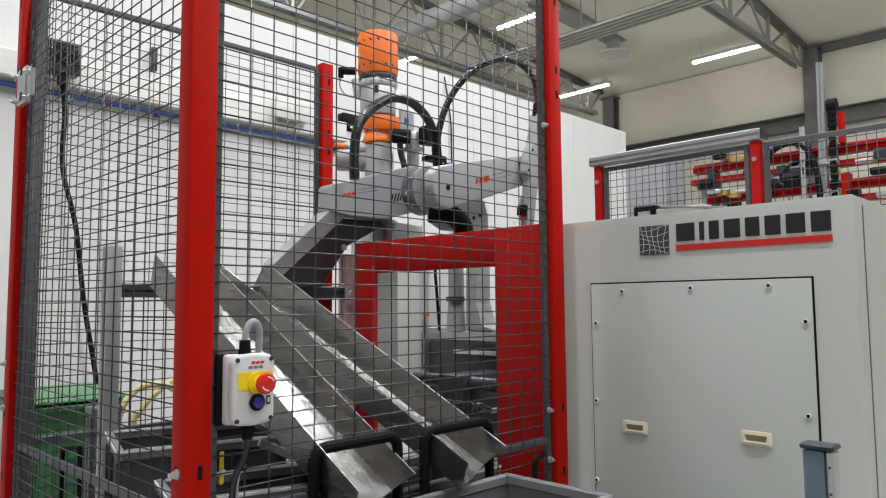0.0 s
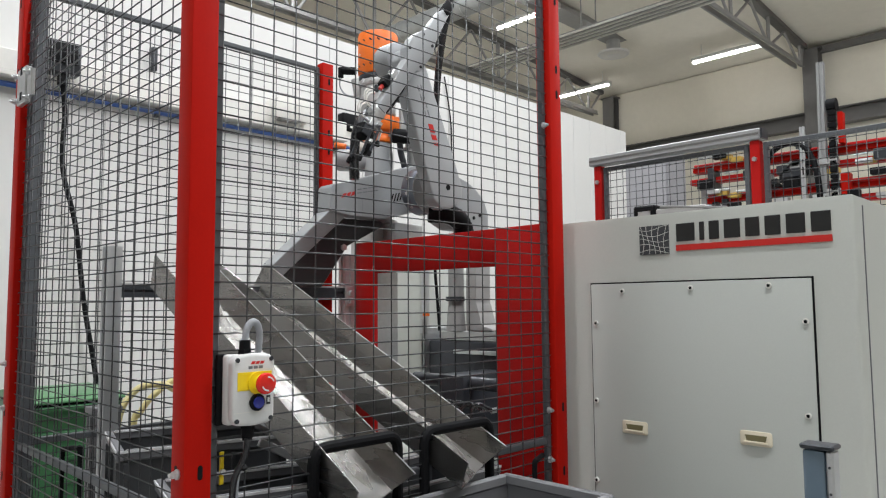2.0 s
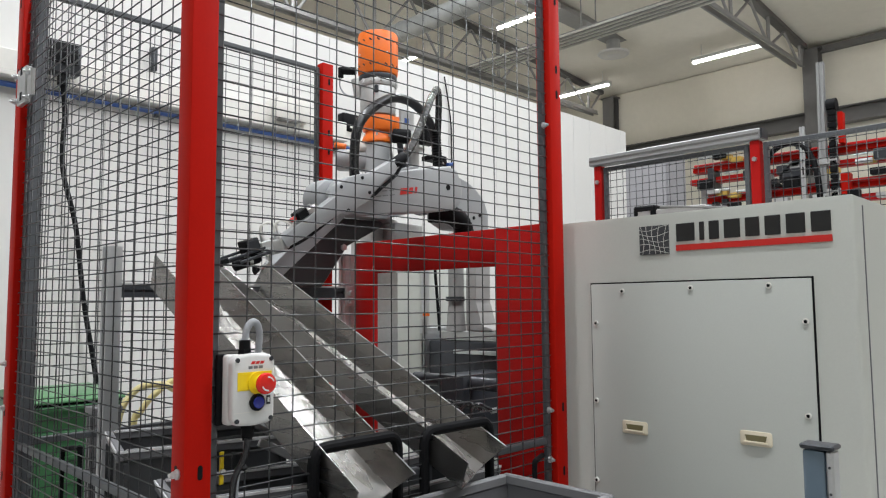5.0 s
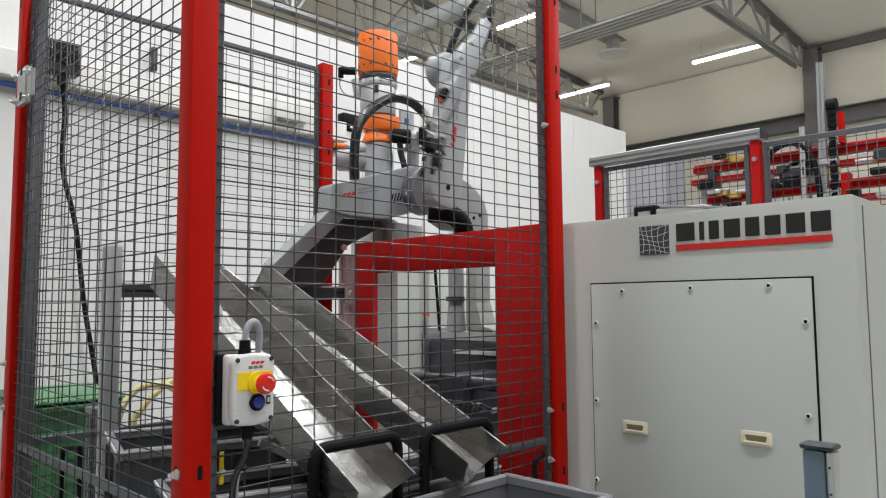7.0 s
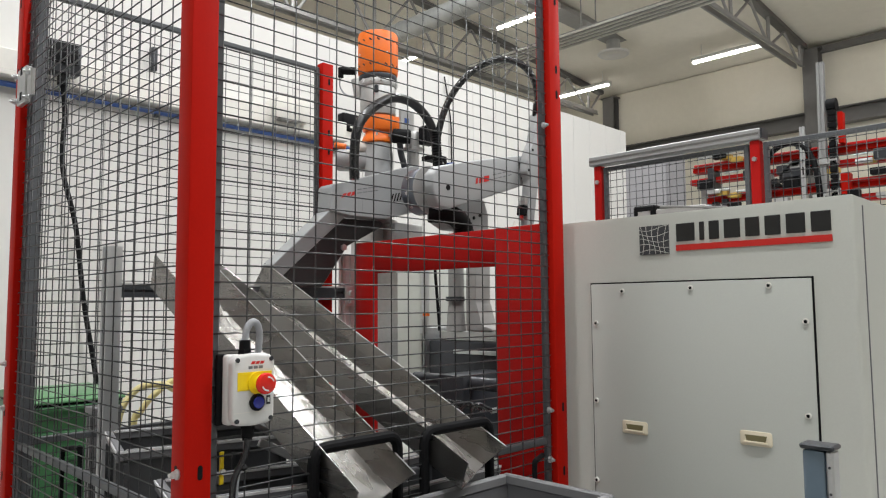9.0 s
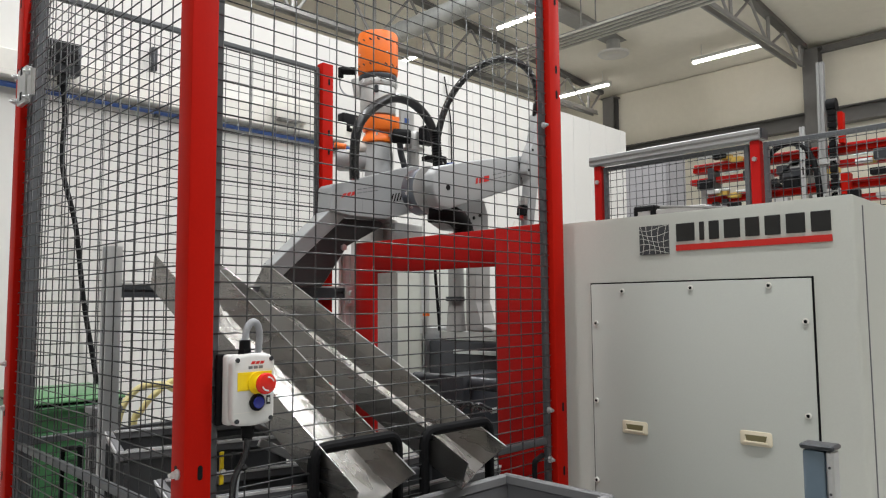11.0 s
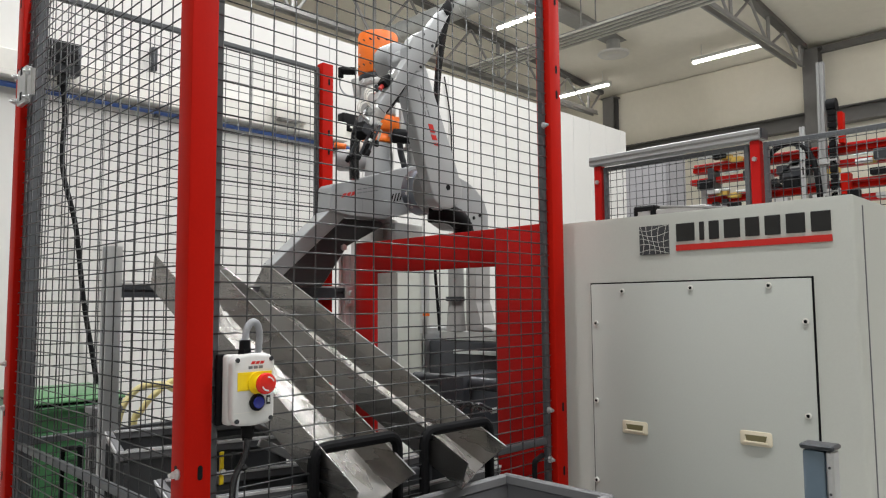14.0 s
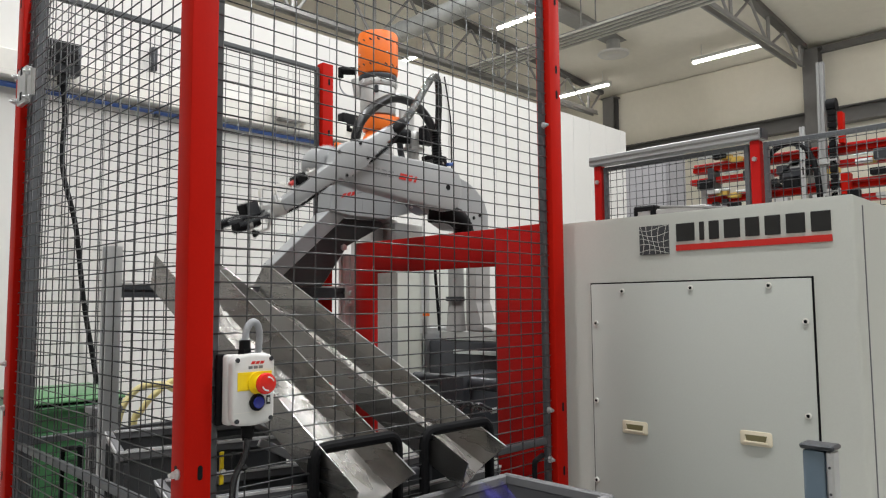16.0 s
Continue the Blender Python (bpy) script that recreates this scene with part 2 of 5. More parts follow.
def wire(parent, a, b, r=0.0015):
    a, b = Vector(a), Vector(b)
    ob = new("wire", wire_mesh((b - a).length, r))
    ob.parent = parent
    ob.matrix_local = Matrix.Translation(a) @ (b - a).to_track_quat("Z", "Y").to_matrix().to_4x4()
    return ob


def fence_panel(m, width, label, z0=0.10, z1=TOP, off_u=0.022, off_z=0.012, holes=(), bars=(MID,), tube_w=0.018):
    """A framed wire panel; u runs along local x from 0 to width."""
    h = 0.008
    u = width - 0.002 - tube_w
    frame_bm = boxm(0.002, 0.002 + tube_w, -h, h, z0, z1, 0.003, 1)
    boxm(u, u + tube_w, -h, h, z0, z1, 0.003, 1, bm=frame_bm)
    t = part("fence_panel", frame_bm, FRAME, FENCE, label)
    t.matrix_local = m
    for z in (z0, z1 - tube_w) + tuple(b - tube_w / 2 for b in bars):
        if holes and z < 1.1:
            spans = [(0.0205, holes[0][0] - 0.01), (holes[0][1] + 0.01, holes[1][0] - 0.01), (holes[1][1] + 0.01, width - 0.0205)]
        else:
            spans = [(0.0205, width - 0.0205)]
        for a, b in spans:
            part("frame_bar", boxm(a, b, -h, h, z, z + tube_w, 0.003, 1), FRAME, t)

    def free(u, z):
        return not any(a < u < b and z < c for a, b, c in holes)
    u = off_u
    while u < width - 0.028:
        if u > 0.028:
            low = z0 + 0.02
            for a, b, c in holes:
                if a < u < b:
                    low = c
            wire(t, (u, -0.0085, low), (u, -0.0085, z1 - 0.02))
        u += 0.05
    z = z0 + 0.03 + (off_z - z0 - 0.03) % 0.0305
    while z < z1 - 0.03:
        cuts = [0.006] + [e for a, b, c in holes if z < c for e in (a, b)] + [width - 0.006]
        for a, b in zip(cuts[::2], cuts[1::2]):
            if b - a > 0.01:
                wire(t, (a, -0.0115, z), (b, -0.0115, z))
        z += 0.0305
    return t


def fence():
    p1 = fence_post(FX, LY, "red powder-coated steel fence post at the cell's near corner", SLOTS)
    p2 = fence_post(FX, RY, "red powder-coated steel fence post beside the moulding machine", SLOTS)
    p3 = fence_post(BX, LY, "red powder-coated steel fence post at a far corner of the cell", SLOTS)
    p4 = fence_post(BX, RY - 0.024, "red powder-coated steel fence post behind the robot", SLOTS, 2.342)
    front = fence_panel(pose(FX, LY + 0.025, 0, 0, 0, 90), 1.0, "grey wire mesh guard panel with two edged cut-outs for chutes",
                        off_u=0.0225, off_z=1.445, holes=((0.22, 0.438, 1.122), (0.518, 0.738, 1.118)))
    for a, b, c in ((0.22, 0.438, 1.122), (0.518, 0.738, 1.118)):
        line = [(a, 0.0, 0.80)] + [(a + 0.028 + 0.028 * math.cos(radians(180 - k * 18)), 0.0, c - 0.028 + 0.028 * math.sin(radians(180 - k * 18))) for k in range(6)]
        line += [(b - 0.028 + 0.028 * math.cos(radians(90 - k * 18)), 0.0, c - 0.028 + 0.028 * math.sin(radians(90 - k * 18))) for k in range(6)] + [(b, 0.0, 0.80)]
        part("edge_trim", tube([(x, -0.010, z) for x, y, z in line], 0.012, 10), BLACK, front, "black rubber edge trim")
    part("pull_handle", tube(curve_points([(0.955, -0.008, 1.0), (0.90, -0.03, 0.998), (0.89, -0.032, 0.99), (0.888, -0.03, 0.92), (0.888, -0.008, 0.90)], 16), 0.007, 10), BLACK, front, "black plastic pull handle")
    side = fence_panel(pose(BX + 0.025, LY, 0), -BX + FX - 0.05, "grey wire mesh guard panel on the cell's open side", off_u=0.032, off_z=1.505)
    fence_panel(pose(BX, LY + 0.025, 0, 0, 0, 90), 0.976, "grey wire mesh guard panel along the back of the cell", z1=TOP + 0.010, off_u=0.03, off_z=1.452)
    # Widened to cover the post's red face behind it from the camera
    part("edge_strip", boxm(0.0205, 0.042, -0.006, 0.0225, 0.1185, TOP - 0.0185, 0.002, 1), FRAME, side)
    part("pull_handle", tube(curve_points([(0.255, 0.008, 0.80), (0.258, 0.03, 0.81), (0.258, 0.034, 0.85), (0.262, 0.034, 1.03), (0.275, 0.034, 1.052), (0.37, 0.034, 1.066), (0.385, 0.034, 1.05), (0.385, 0.034, 0.85), (0.385, 0.008, 0.80)], 40), 0.006, 10), BLACK, side, "black plastic pull handle")
    for z in (0.95, 1.66, 2.0):
        bolt(0.004, -0.025, z + 0.17, "y", p1) if z < 1 else None
    for y, z in ((1.583, 1.116), (1.583, 0.985), (1.583, 1.90)):
        bolt(0.0105, y - RY, z, "x", p2)
    # zinc clip that ties the left panel to its post
    clip = boxm(0.05, 0.125, -0.040, -0.0255, 1.955, 2.055, 0.002, 1)
    boxm(0.125, 0.165, -0.036, -0.026, 1.965, 2.04, 0.002, 1, bm=clip)
    part("panel_clip", clip, ZINC, p3, "zinc-plated panel clip")
    for z in (1.97, 2.04):
        bolt(0.045, -0.040, z, "y", p3)
        part("clip_slot", boxm(0.078, 0.096, -0.0406, -0.038, z - 0.005, z + 0.018), BLACK, p3)
        bolt(0.145, -0.036, z - 0.008, "y", p3)
    for z in (1.25, 1.13):
        bolt(-0.01, -0.025, z, "y", p3)


# ---- the moulding machine ----
GY = 1.72


def machine():
    t = thing("moulding_machine", "light grey injection moulding machine with red guard frame and smooth panels", "machine", pose(0, 0, 0))
    x0, x1, top = -1.245, -0.444, 1.637
    plan = [(x0, 3.1), (x0, GY + 0.05)] + arc(x0 + 0.05, GY + 0.05, 0.05, 180, 270, 8)[1:] + arc(x1 - 0.008, GY + 0.008, 0.008, 270, 360, 4) + [(x1, 3.1)]
    shell = slab(plan, "z", 0.05, top)
    bmesh.ops.bevel(shell, geom=[e for e in shell.edges if min(v.co.z for v in e.verts) > top - 1e-4], offset=0.005, segments=2, affect="EDGES")
    part("cover", shell, CREAM, t)
    part("plinth", boxm(-2.6, x1 - 0.03, GY + 0.06, 3.0, 0.0, 0.05), DARK, t)
    # service panel
    px0, px1, pz0, pz1 = -1.114, -0.536, 0.30, 1.456
    part("panel_gap", boxm(px0 - 0.004, px1 + 0.004, GY - 0.0015, GY + 0.001, pz0 - 0.004, pz1 + 0.004), BLACK, t, "dark joint round the panel")
    panel = part("service_panel", boxm(px0, px1, GY - 0.006, GY - 0.002, pz0, pz1, 0.0015, 2), CREAM_DARK, t, "smooth grey service panel")
    for x, z in ((-1.015, 1.435), (-0.820, 1.440), (-0.629, 1.441), (-1.100, 1.348), (-1.104, 1.135), (-1.109, 0.919), (-0.551, 1.358), (-0.555, 1.148), (-0.556, 0.86)):
        bm = rod((x, GY - 0.0055, z), (x, GY - 0.009, z), 0.0075, 16, 0.0068)
        part("screw", bm, TRUNK, panel)
        part("socket", rod((x, GY - 0.0088, z), (x, GY - 0.0095, z), 0.0042, 6), BLACK, panel)
    for x, z in ((-0.987, 1.074), (-0.672, 1.084)):
        rim = []
        for cx, cz, a0 in ((0.031, 0.011, 0), (-0.031, 0.011, 90), (-0.031, -0.011, 180), (0.031, -0.011, 270)):
            rim += arc(x + cx, z + cz, 0.006, a0, a0 + 90, 4)
        bm = slab(rim, "y", GY - 0.0095, GY - 0.0055, 0.0015, 2)
        hd = part("recessed_handle", bm, IVORY, panel, "ivory plastic recessed handle")
        # Recess is a flat darker olive plate, no hollow is cut
        part("recess", slab([(x - 0.025, z + 0.008), (x + 0.026, z + 0.008), (x + 0.022, z - 0.006), (x - 0.021, z - 0.006)], "y", GY - 0.0102, GY - 0.009), OLIVE, hd)
        part("lip", boxm(x - 0.027, x + 0.027, GY - 0.013, GY - 0.009, z - 0.012, z - 0.006, 0.002, 2), IVORY, hd)
    # maker's mark and lettering
    badge = part("badge", boxm(-0.960, -0.876, GY - 0.0035, GY - 0.001, 1.530, 1.606), BADGE, t, "dark grey badge with curved white grid")
    for k in range(5):
        z = 1.537 + 0.0155 * k
        pts = [(-0.959 + 0.0082 * i, GY - 0.0038, z + 0.006 * math.sin(i * 0.42 + k * 0.9)) for i in range(11)]
        part("grid_line", tube(pts, 0.0008, 5), CREAM, badge)
        x = -0.952 + 0.0165 * k
        part("grid_line", tube([(x + 0.005 * math.sin(i * 0.4 + k * 0.8), GY - 0.0038, 1.531 + 0.0074 * i) for i in range(11)], 0.0008, 5), CREAM, badge)
    part("brand_stripe", boxm(-0.857, -0.489, GY - 0.0035, GY - 0.001, 1.536, 1.551), INK_RED, t, "red stripe")
    # the maker's name as plain blocks
    widths = (0.050, 0.013, 0.026, 0.040, 0.034, 0.036, 0.042, 0.042)
    x = -0.856
    gap = (0.366 - sum(widths)) / 7
    for w in widths:
        part("mark", boxm(x, x + w, GY - 0.0032, GY - 0.001, 1.560, 1.606, 0.001, 1), INK, t, "black block lettering mark")
        x += w + gap
    # side face trim by the corner
    part("corner_seam", boxm(x1 - 0.001, x1 + 0.002, GY + 0.061, GY + 0.065, 0.06, top - 0.02), INK_GREY, t)
    # red guard frame with its window
    gx0, gx1, gt = -2.195, -1.249, 1.645
    ox0, ox1, ot = -2.074, -1.473, 1.524
    bm = boxm(gx0, ox0, GY, GY + 0.02, 0.55, gt, 0.004, 2)
    part("guard_upright", bm, RED_DARK, t, "red painted guard upright")
    part("guard_upright", boxm(ox1, gx1, GY, GY + 0.02, 0.55, gt, 0.004, 2), RED_DARK, t, "red painted guard upright")
    part("guard_lintel", boxm(ox0 - 0.001, ox1 + 0.001, GY + 0.001, GY + 0.02, ot, gt - 0.0005, 0.003, 2), RED_DARK, t, "red painted guard lintel")
    part("guard_apron", boxm(ox0, ox1, GY + 0.001, GY + 0.02, 0.50, 0.86, 0.003, 2), RED_DARK, t, "red painted guard apron")
    part("machine_bed", boxm(-2.6, -1.29, GY + 0.06, 3.0, 0.05, 0.80, 0.01, 2), CREAM, t)
    # platen and mould space behind the opening
    part("fixed_cover", boxm(-2.74, -2.43, 2.30, 2.75, 0.80, 1.585, 0.014, 3), CREAM, t, "light grey platen cover")
    part("cover_edge", boxm(-2.429, -2.405, 2.30, 2.6, 0.80, 1.30, 0.004, 1), ALU, t)
    part("cover_edge", boxm(-2.429, -2.412, 2.30, 2.34, 1.10, 1.58, 0.003, 1), ALU, t)
    part("marker", boxm(-2.405, -2.37, 2.285, 2.30, 1.352, 1.368, 0.002, 1), ORANGE, t, "orange marker")
    part("switch", boxm(-2.41, -2.385, 2.27, 2.30, 1.27, 1.34, 0.003, 1), CAST, t)
    part("platen", boxm(-2.40, -1.95, 2.32, 2.7, 0.80, 1.24, 0.008, 2), DARK, t, "dark steel platen")
    part("platen_ledge", boxm(-2.34, -1.93, 2.34, 2.6, 1.2405, 1.285, 0.004, 1), CAST, t)
    part("column", rod((-2.2575, 2.36, 1.285), (-2.2575, 2.36, 1.60), 0.036, 24), BEAM, t, "round steel column")
    part("column_collar", rod((-2.245, 2.34, 1.42), (-2.245, 2.34, 1.44), 0.044, 20), DARK, t)
    part("ram_cylinder", rod((-2.245, 2.345, 1.285), (-2.245, 2.345, 1.40), 0.046, 24, 0.036), BEAM, t)
    tower = [(-2.18, 1.286), (-2.02, 1.286), (-2.028, 1.298), (-2.085, 1.312), (-2.112, 1.40), (-2.118, 1.41), (-2.118, 1.60), (-2.176, 1.60), (-2.18, 1.42)]
    part("feed_tower", slab(tower, "y", 2.34, 2.44, 0.006, 2), BEAM, t, "grey cast feed tower")
    part("cable", tube(curve_points([(-2.338, 2.33, 1.285), (-2.35, 2.33, 1.42), (-2.37, 2.33, 1.62)], 12), 0.007, 8), BLACK, t)
    part("cable", tube(curve_points([(-2.40, 2.29, 1.25), (-2.396, 2.29, 1.42), (-2.39, 2.29, 1.62)], 12), 0.005, 8), ALU, t)
    for y, z in ((2.05, 1.10), (2.05, 0.86), (2.22, 0.95)):
        part("tie_bar", rod((-2.2, y, z), (-1.3, y, z), 0.026, 20), DARK, t, "dark steel tie bar")
    part("mould_half", boxm(-2.02, -1.88, 2.0, 2.29, 0.82, 1.13, 0.006, 2), DARK, t, "dark steel mould half")
    part("mould_half", boxm(-1.60, -1.45, 2.0, 2.29, 0.82, 1.13, 0.006, 2), DARK, t, "dark steel mould half")
    part("shelf", boxm(-2.225, -1.93, 2.30, 2.318, 1.186, 1.204, 0.003, 1), ZINC, t)
    for k in range(5):
        x = -2.0 + 0.05 * k
        part("water_hose", tube(curve_points([(x, 1.99, 0.9), (x + 0.01, 1.94, 0.98), (x + 0.05, 1.93, 1.04), (x + 0.09, 1.97, 1.02)], 16), 0.009, 8), BLACK_GLOSS, t)
        part("hose_fitting", rod((x + 0.09, 1.965, 1.02), (x + 0.09, 2.0, 1.02), 0.010, 6), ZINC, t)
    part("splash_back", boxm(-1.93, -1.35, 2.62, 2.66, 0.80, 1.12, 0.006, 2), DARK, t)
    return t


# ---- chutes and their stand ----
def chute(label, left, right, depth, rise, lean):
    """Open folded sheet trough; left and right edges as (y, x at top, z at top, x at mouth, z at mouth)."""
    t = thing("chute", label, "chute", pose(0, 0, 0), "part chutes")
    th = 0.002

    def edge(e, dy, d):
        y, xa, za, xb, zb = e
        run = Vector((xb - xa, 0, zb - za)).normalized()
        down = Vector((run.z, 0, -run.x))
        a, b = Vector((xa, y + dy, za)) + down * d * rise, Vector((xb, y + dy, zb)) + down * d
        return a + run * d * 0.2, b - run * d * (0.4 if dy < 0 else 0.0)

    def sheet(nm, e, f, n):
        bm = bmesh.new()
        quad = (e[0], e[1], f[1], f[0])
        v = [bm.verts.new(p) for p in quad] + [bm.verts.new(p + n * th) for p in quad]
        for i in ((0, 1, 2, 3), (7, 6, 5, 4), (0, 4, 5, 1), (1, 5, 6, 2), (2, 6, 7, 3), (3, 7, 4, 0)):
            bm.faces.new([v[k] for k in i])
        part(nm, bm, STEEL, t, smooth=None)
    lt, lb, rt, rb = edge(left, 0, 0), edge(left, lean[0], depth[0]), edge(right, 0, 0), edge(right, -lean[1], depth[1])
    sheet("left_wall", lt, lb, Vector((0, -1, 0)))
    sheet("right_wall", rt, rb, Vector((0, 1, 0)))
    sheet("trough_floor", lb, rb, Vector((0, 0, -1)))
    part("edge_bead", tube([rt[0], rt[1]], 0.0014, 6), ZINC, t)
    return t


def chutes():
    chute("brushed stainless sheet-metal chute, steep, through the fence", (0.832, -1.95, 1.549, -1.045, 1.062), (1.028, -1.958, 1.511, -1.106, 1.052), (0.075, 0.052), 1.25, (0.003, 0.028))
    chute("brushed stainless sheet-metal chute, longer, under the robot", (1.132, -2.16, 1.547, -1.050, 1.065), (1.322, -2.19, 1.556, -1.105, 1.066), (0.064, 0.060), 1.4, (0.003, 0.030))


def profile_bar(bm_axis, a, b, s=0.02):
    """Grooved square aluminium profile between a and b along one axis."""
    a, b = Vector(a), Vector(b)
    L = (b - a).length
    g, d = 0.004, 0.006
    quarter = [(s, -s), (s, -g), (s - d, -g), (s - d, g), (s, g)]
    out = []
    for k in range(4):
        c, sn = math.cos(k * math.pi / 2), math.sin(k * math.pi / 2)
        out += [(x * c - y * sn, x * sn + y * c) for x, y in quarter]
    bm = slab(out, "z", 0, L)
    m = Matrix.Translation(a) @ (b - a).to_track_quat("Z", "Y").to_matrix().to_4x4()
    bmesh.ops.transform(bm, matrix=m, verts=bm.verts)
    return bm


def chute_stand():
    t = thing("chute_stand", "bolted aluminium profile stand that carries the chutes", "stand", pose(0, 0, 0))
    for y, top in ((0.807, 1.584), (1.682, 1.60)):
        part("upright", profile_bar("z", (-2.195, y, 0.012), (-2.195, y, top), 0.0215), ALU, t)
        part("foot", boxm(-2.20, -2.12, y - 0.03, y + 0.03, 0, 0.012, 0.002, 1), ZINC, t)
    # The bar's shaded face and lit top edge, set by two materials
    part("crossbar", profile_bar("y", (-2.195, 0.83, 1.451), (-2.195, 1.66, 1.451), 0.019), DARK, t, "crossbar with its shaded face darkened and its lit top as a bright strip")
    part("lit_top", boxm(-2.214, -2.176, 0.831, 1.659, 1.4705, 1.476), ALU, t)
    part("support_strut", boxm(-0.004, 0.004, 0, 0.152, -0.010, 0.010, 0.002, 1), ALU, t).matrix_local = pose(-1.5, 0.895, 1.085, -27)
    br = boxm(-2.172, -2.164, 1.655, 1.705, 1.40, 1.475, 0.002, 1)
    for z in (1.42, 1.45):
        rod((-2.164, 1.68, z), (-2.152, 1.68, z), 0.011, 14, bm=br)
    part("bracket", br, ZINC, t, "zinc-plated bracket with two bolts")
# ---- the robot ----
PIV = Vector((-1.75, 1.792, 1.82))    # shoulder axis, along x
ARM, FORE, TAIL = 0.472, 0.29, 0.245
RB = Vector((-2.0, 1.80, 0.80))        # robot's base on the machine bed
MOVERS = {}


def robot():
    t = thing("robot", "light grey swing-arm picking robot with orange motor covers", "robot", Matrix.Translation(RB))
    off = Matrix.Translation(-RB)

    def rpart(nm, bm, mat, label="", parent=None, smooth=35):
        ob = part(nm, bm, mat, parent or t, label, smooth)
        if parent is None:
            ob.matrix_local = off
        return ob
    # pedestal on the machine bed and the cranked beam
    rpart("pedestal", boxm(-2.35, -2.205, 1.82, 1.96, 0.80, 1.76, 0.01, 2), CAST, "grey cast pedestal")
    outline = [(2.0, 1.987), (1.56, 1.852), (1.551, 1.84), (1.547, 1.752), (1.645, 1.741), (1.819, 1.743), (2.0, 1.79)]
    rpart("beam", slab(outline, "x", -2.20, -2.12, 0.004, 2), WHITE_ROBOT, "light grey cranked beam cover", smooth=20)
    leg = bmesh.new()
    ring = [leg.verts.new(p) for p in ((-2.122, 1.5465, 1.752), (-2.150, 1.644, 1.7405), (-2.156, 1.363, 1.50), (-2.126, 1.313, 1.544))]
    rear = [leg.verts.new((-2.20, v.co.y, v.co.z)) for v in ring]
    leg.faces.new(ring)
    leg.faces.new(rear[::-1])
    for i in range(4):
        leg.faces.new((ring[i], rear[i], rear[(i + 1) % 4], ring[(i + 1) % 4]))
    bmesh.ops.bevel(leg, geom=leg.edges[:], offset=0.003, segments=1, affect="EDGES")
    rpart("beam_leg", leg, WHITE_ROBOT, "light grey folded sheet leg", smooth=20)
    # Beam's shaded inner side as a near-black plate, fitted to the view
    rpart("beam_underside", slab([(1.37, 1.47), (1.40, 1.53), (1.63, 1.735), (1.83, 1.738), (1.84, 1.72), (1.66, 1.63), (1.54, 1.47)], "x", -2.215, -2.158, 0.003, 1), SHADE, "underside shell, near black for its shade")
    rpart("seam", slab([(1.70, 1.806), (1.702, 1.806), (1.702, 1.744), (1.70, 1.744)], "x", -2.1205, -2.1195), TRUNK_DARK)
    rpart("base_casting", boxm(-2.21, -2.13, 1.875, 2.03, 1.62, 1.735, 0.008, 2), CAST)
    rpart("base_bolt", rod((-2.135, 1.62, 1.62), (-2.125, 1.62, 1.62), 0.012, 6), ZINC)
    for k in range(5):
        y = 1.842 + 0.016 * k
        z = 1.812 + 0.004 * k
        vent = slab([(y, z), (y + 0.006, z + 0.002), (y + 0.018, z + 0.036), (y + 0.012, z + 0.034)], "x", -2.121, -2.1185)
        rpart("vent_slot", vent, BLACK)
    for k in range(3):
        y = 1.60 + 0.022 * k
        rpart("brand_mark", slab([(y, 1.805 + 0.006 * k), (y + 0.016, 1.81 + 0.006 * k), (y + 0.024, 1.826 + 0.006 * k), (y + 0.008, 1.821 + 0.006 * k)], "x", -2.121, -2.1188), INK_RED)
    for k in range(4):
        y = 1.675 + 0.027 * k
        for dz in (0.0, 0.014):
            z = 1.829 + 0.006 * k + dz
            rpart("brand_mark", slab([(y, z), (y + 0.021, z + 0.004), (y + 0.0215, z + 0.0075), (y + 0.0005, z + 0.0035)], "x", -2.121, -2.1192), INK_GREY)
    # shoulder housing and fixed bracket behind the swinging arm
    rpart("shoulder_bearing", rod((-1.905, PIV.y, PIV.z), (-1.842, PIV.y, PIV.z), 0.087, 48, bevel=0.004), DARK_STEEL, "dark polished bearing housing")
    for k in range(10):
        a = radians(36 * k + 10)
        rpart("bearing_bolt", rod((-1.875, PIV.y + 0.085 * math.cos(a), PIV.z + 0.085 * math.sin(a)), (-1.875, PIV.y + 0.0895 * math.cos(a), PIV.z + 0.0895 * math.sin(a)), 0.006, 8), ZINC)
    rpart("shoulder_flange", rod((-2.119, 2.005, 1.862), (-1.906, 1.90, 1.845), 0.070, 40, bevel=0.006), WHITE_ROBOT, "light grey shoulder housing")
    br = [(1.86, 1.87), (1.90, 1.895), (1.965, 1.895), (2.02, 1.88), (2.075, 1.85), (2.115, 1.815), (2.138, 1.76), (2.138, 1.69), (1.93, 1.69), (1.86, 1.72)]
    rpart("shoulder_bracket", slab(br, "x", -1.93, -1.862, 0.003, 1), WHITE_ROBOT, "light grey shoulder bracket", smooth=20)
    for y, z in ((2.05, 1.742), (2.085, 1.755), (1.90, 1.752)):
        rpart("bolt_hole", rod((-1.862, y, z), (-1.860, y, z), 0.007, 12), BLACK)
    rpart("shoulder_ring", rod((-1.8385, PIV.y, PIV.z), (-1.836, PIV.y, PIV.z), 0.090, 40), BEAM)
    cable = tube(curve_points([(-1.86, 1.80, 1.74), (-1.81, 1.86, 1.735), (-1.81, 1.93, 1.70), (-1.82, 1.96, 1.62)], 24), 0.035, 14, ribs=0.06)
    rpart("cable_sleeve", cable, BLACK, "black corrugated cable sleeve")
    rpart("air_plug", rod((-1.93, 1.975, 1.955), (-1.93, 2.005, 1.960), 0.007, 10), BLUE_PIPE, "blue air plug")
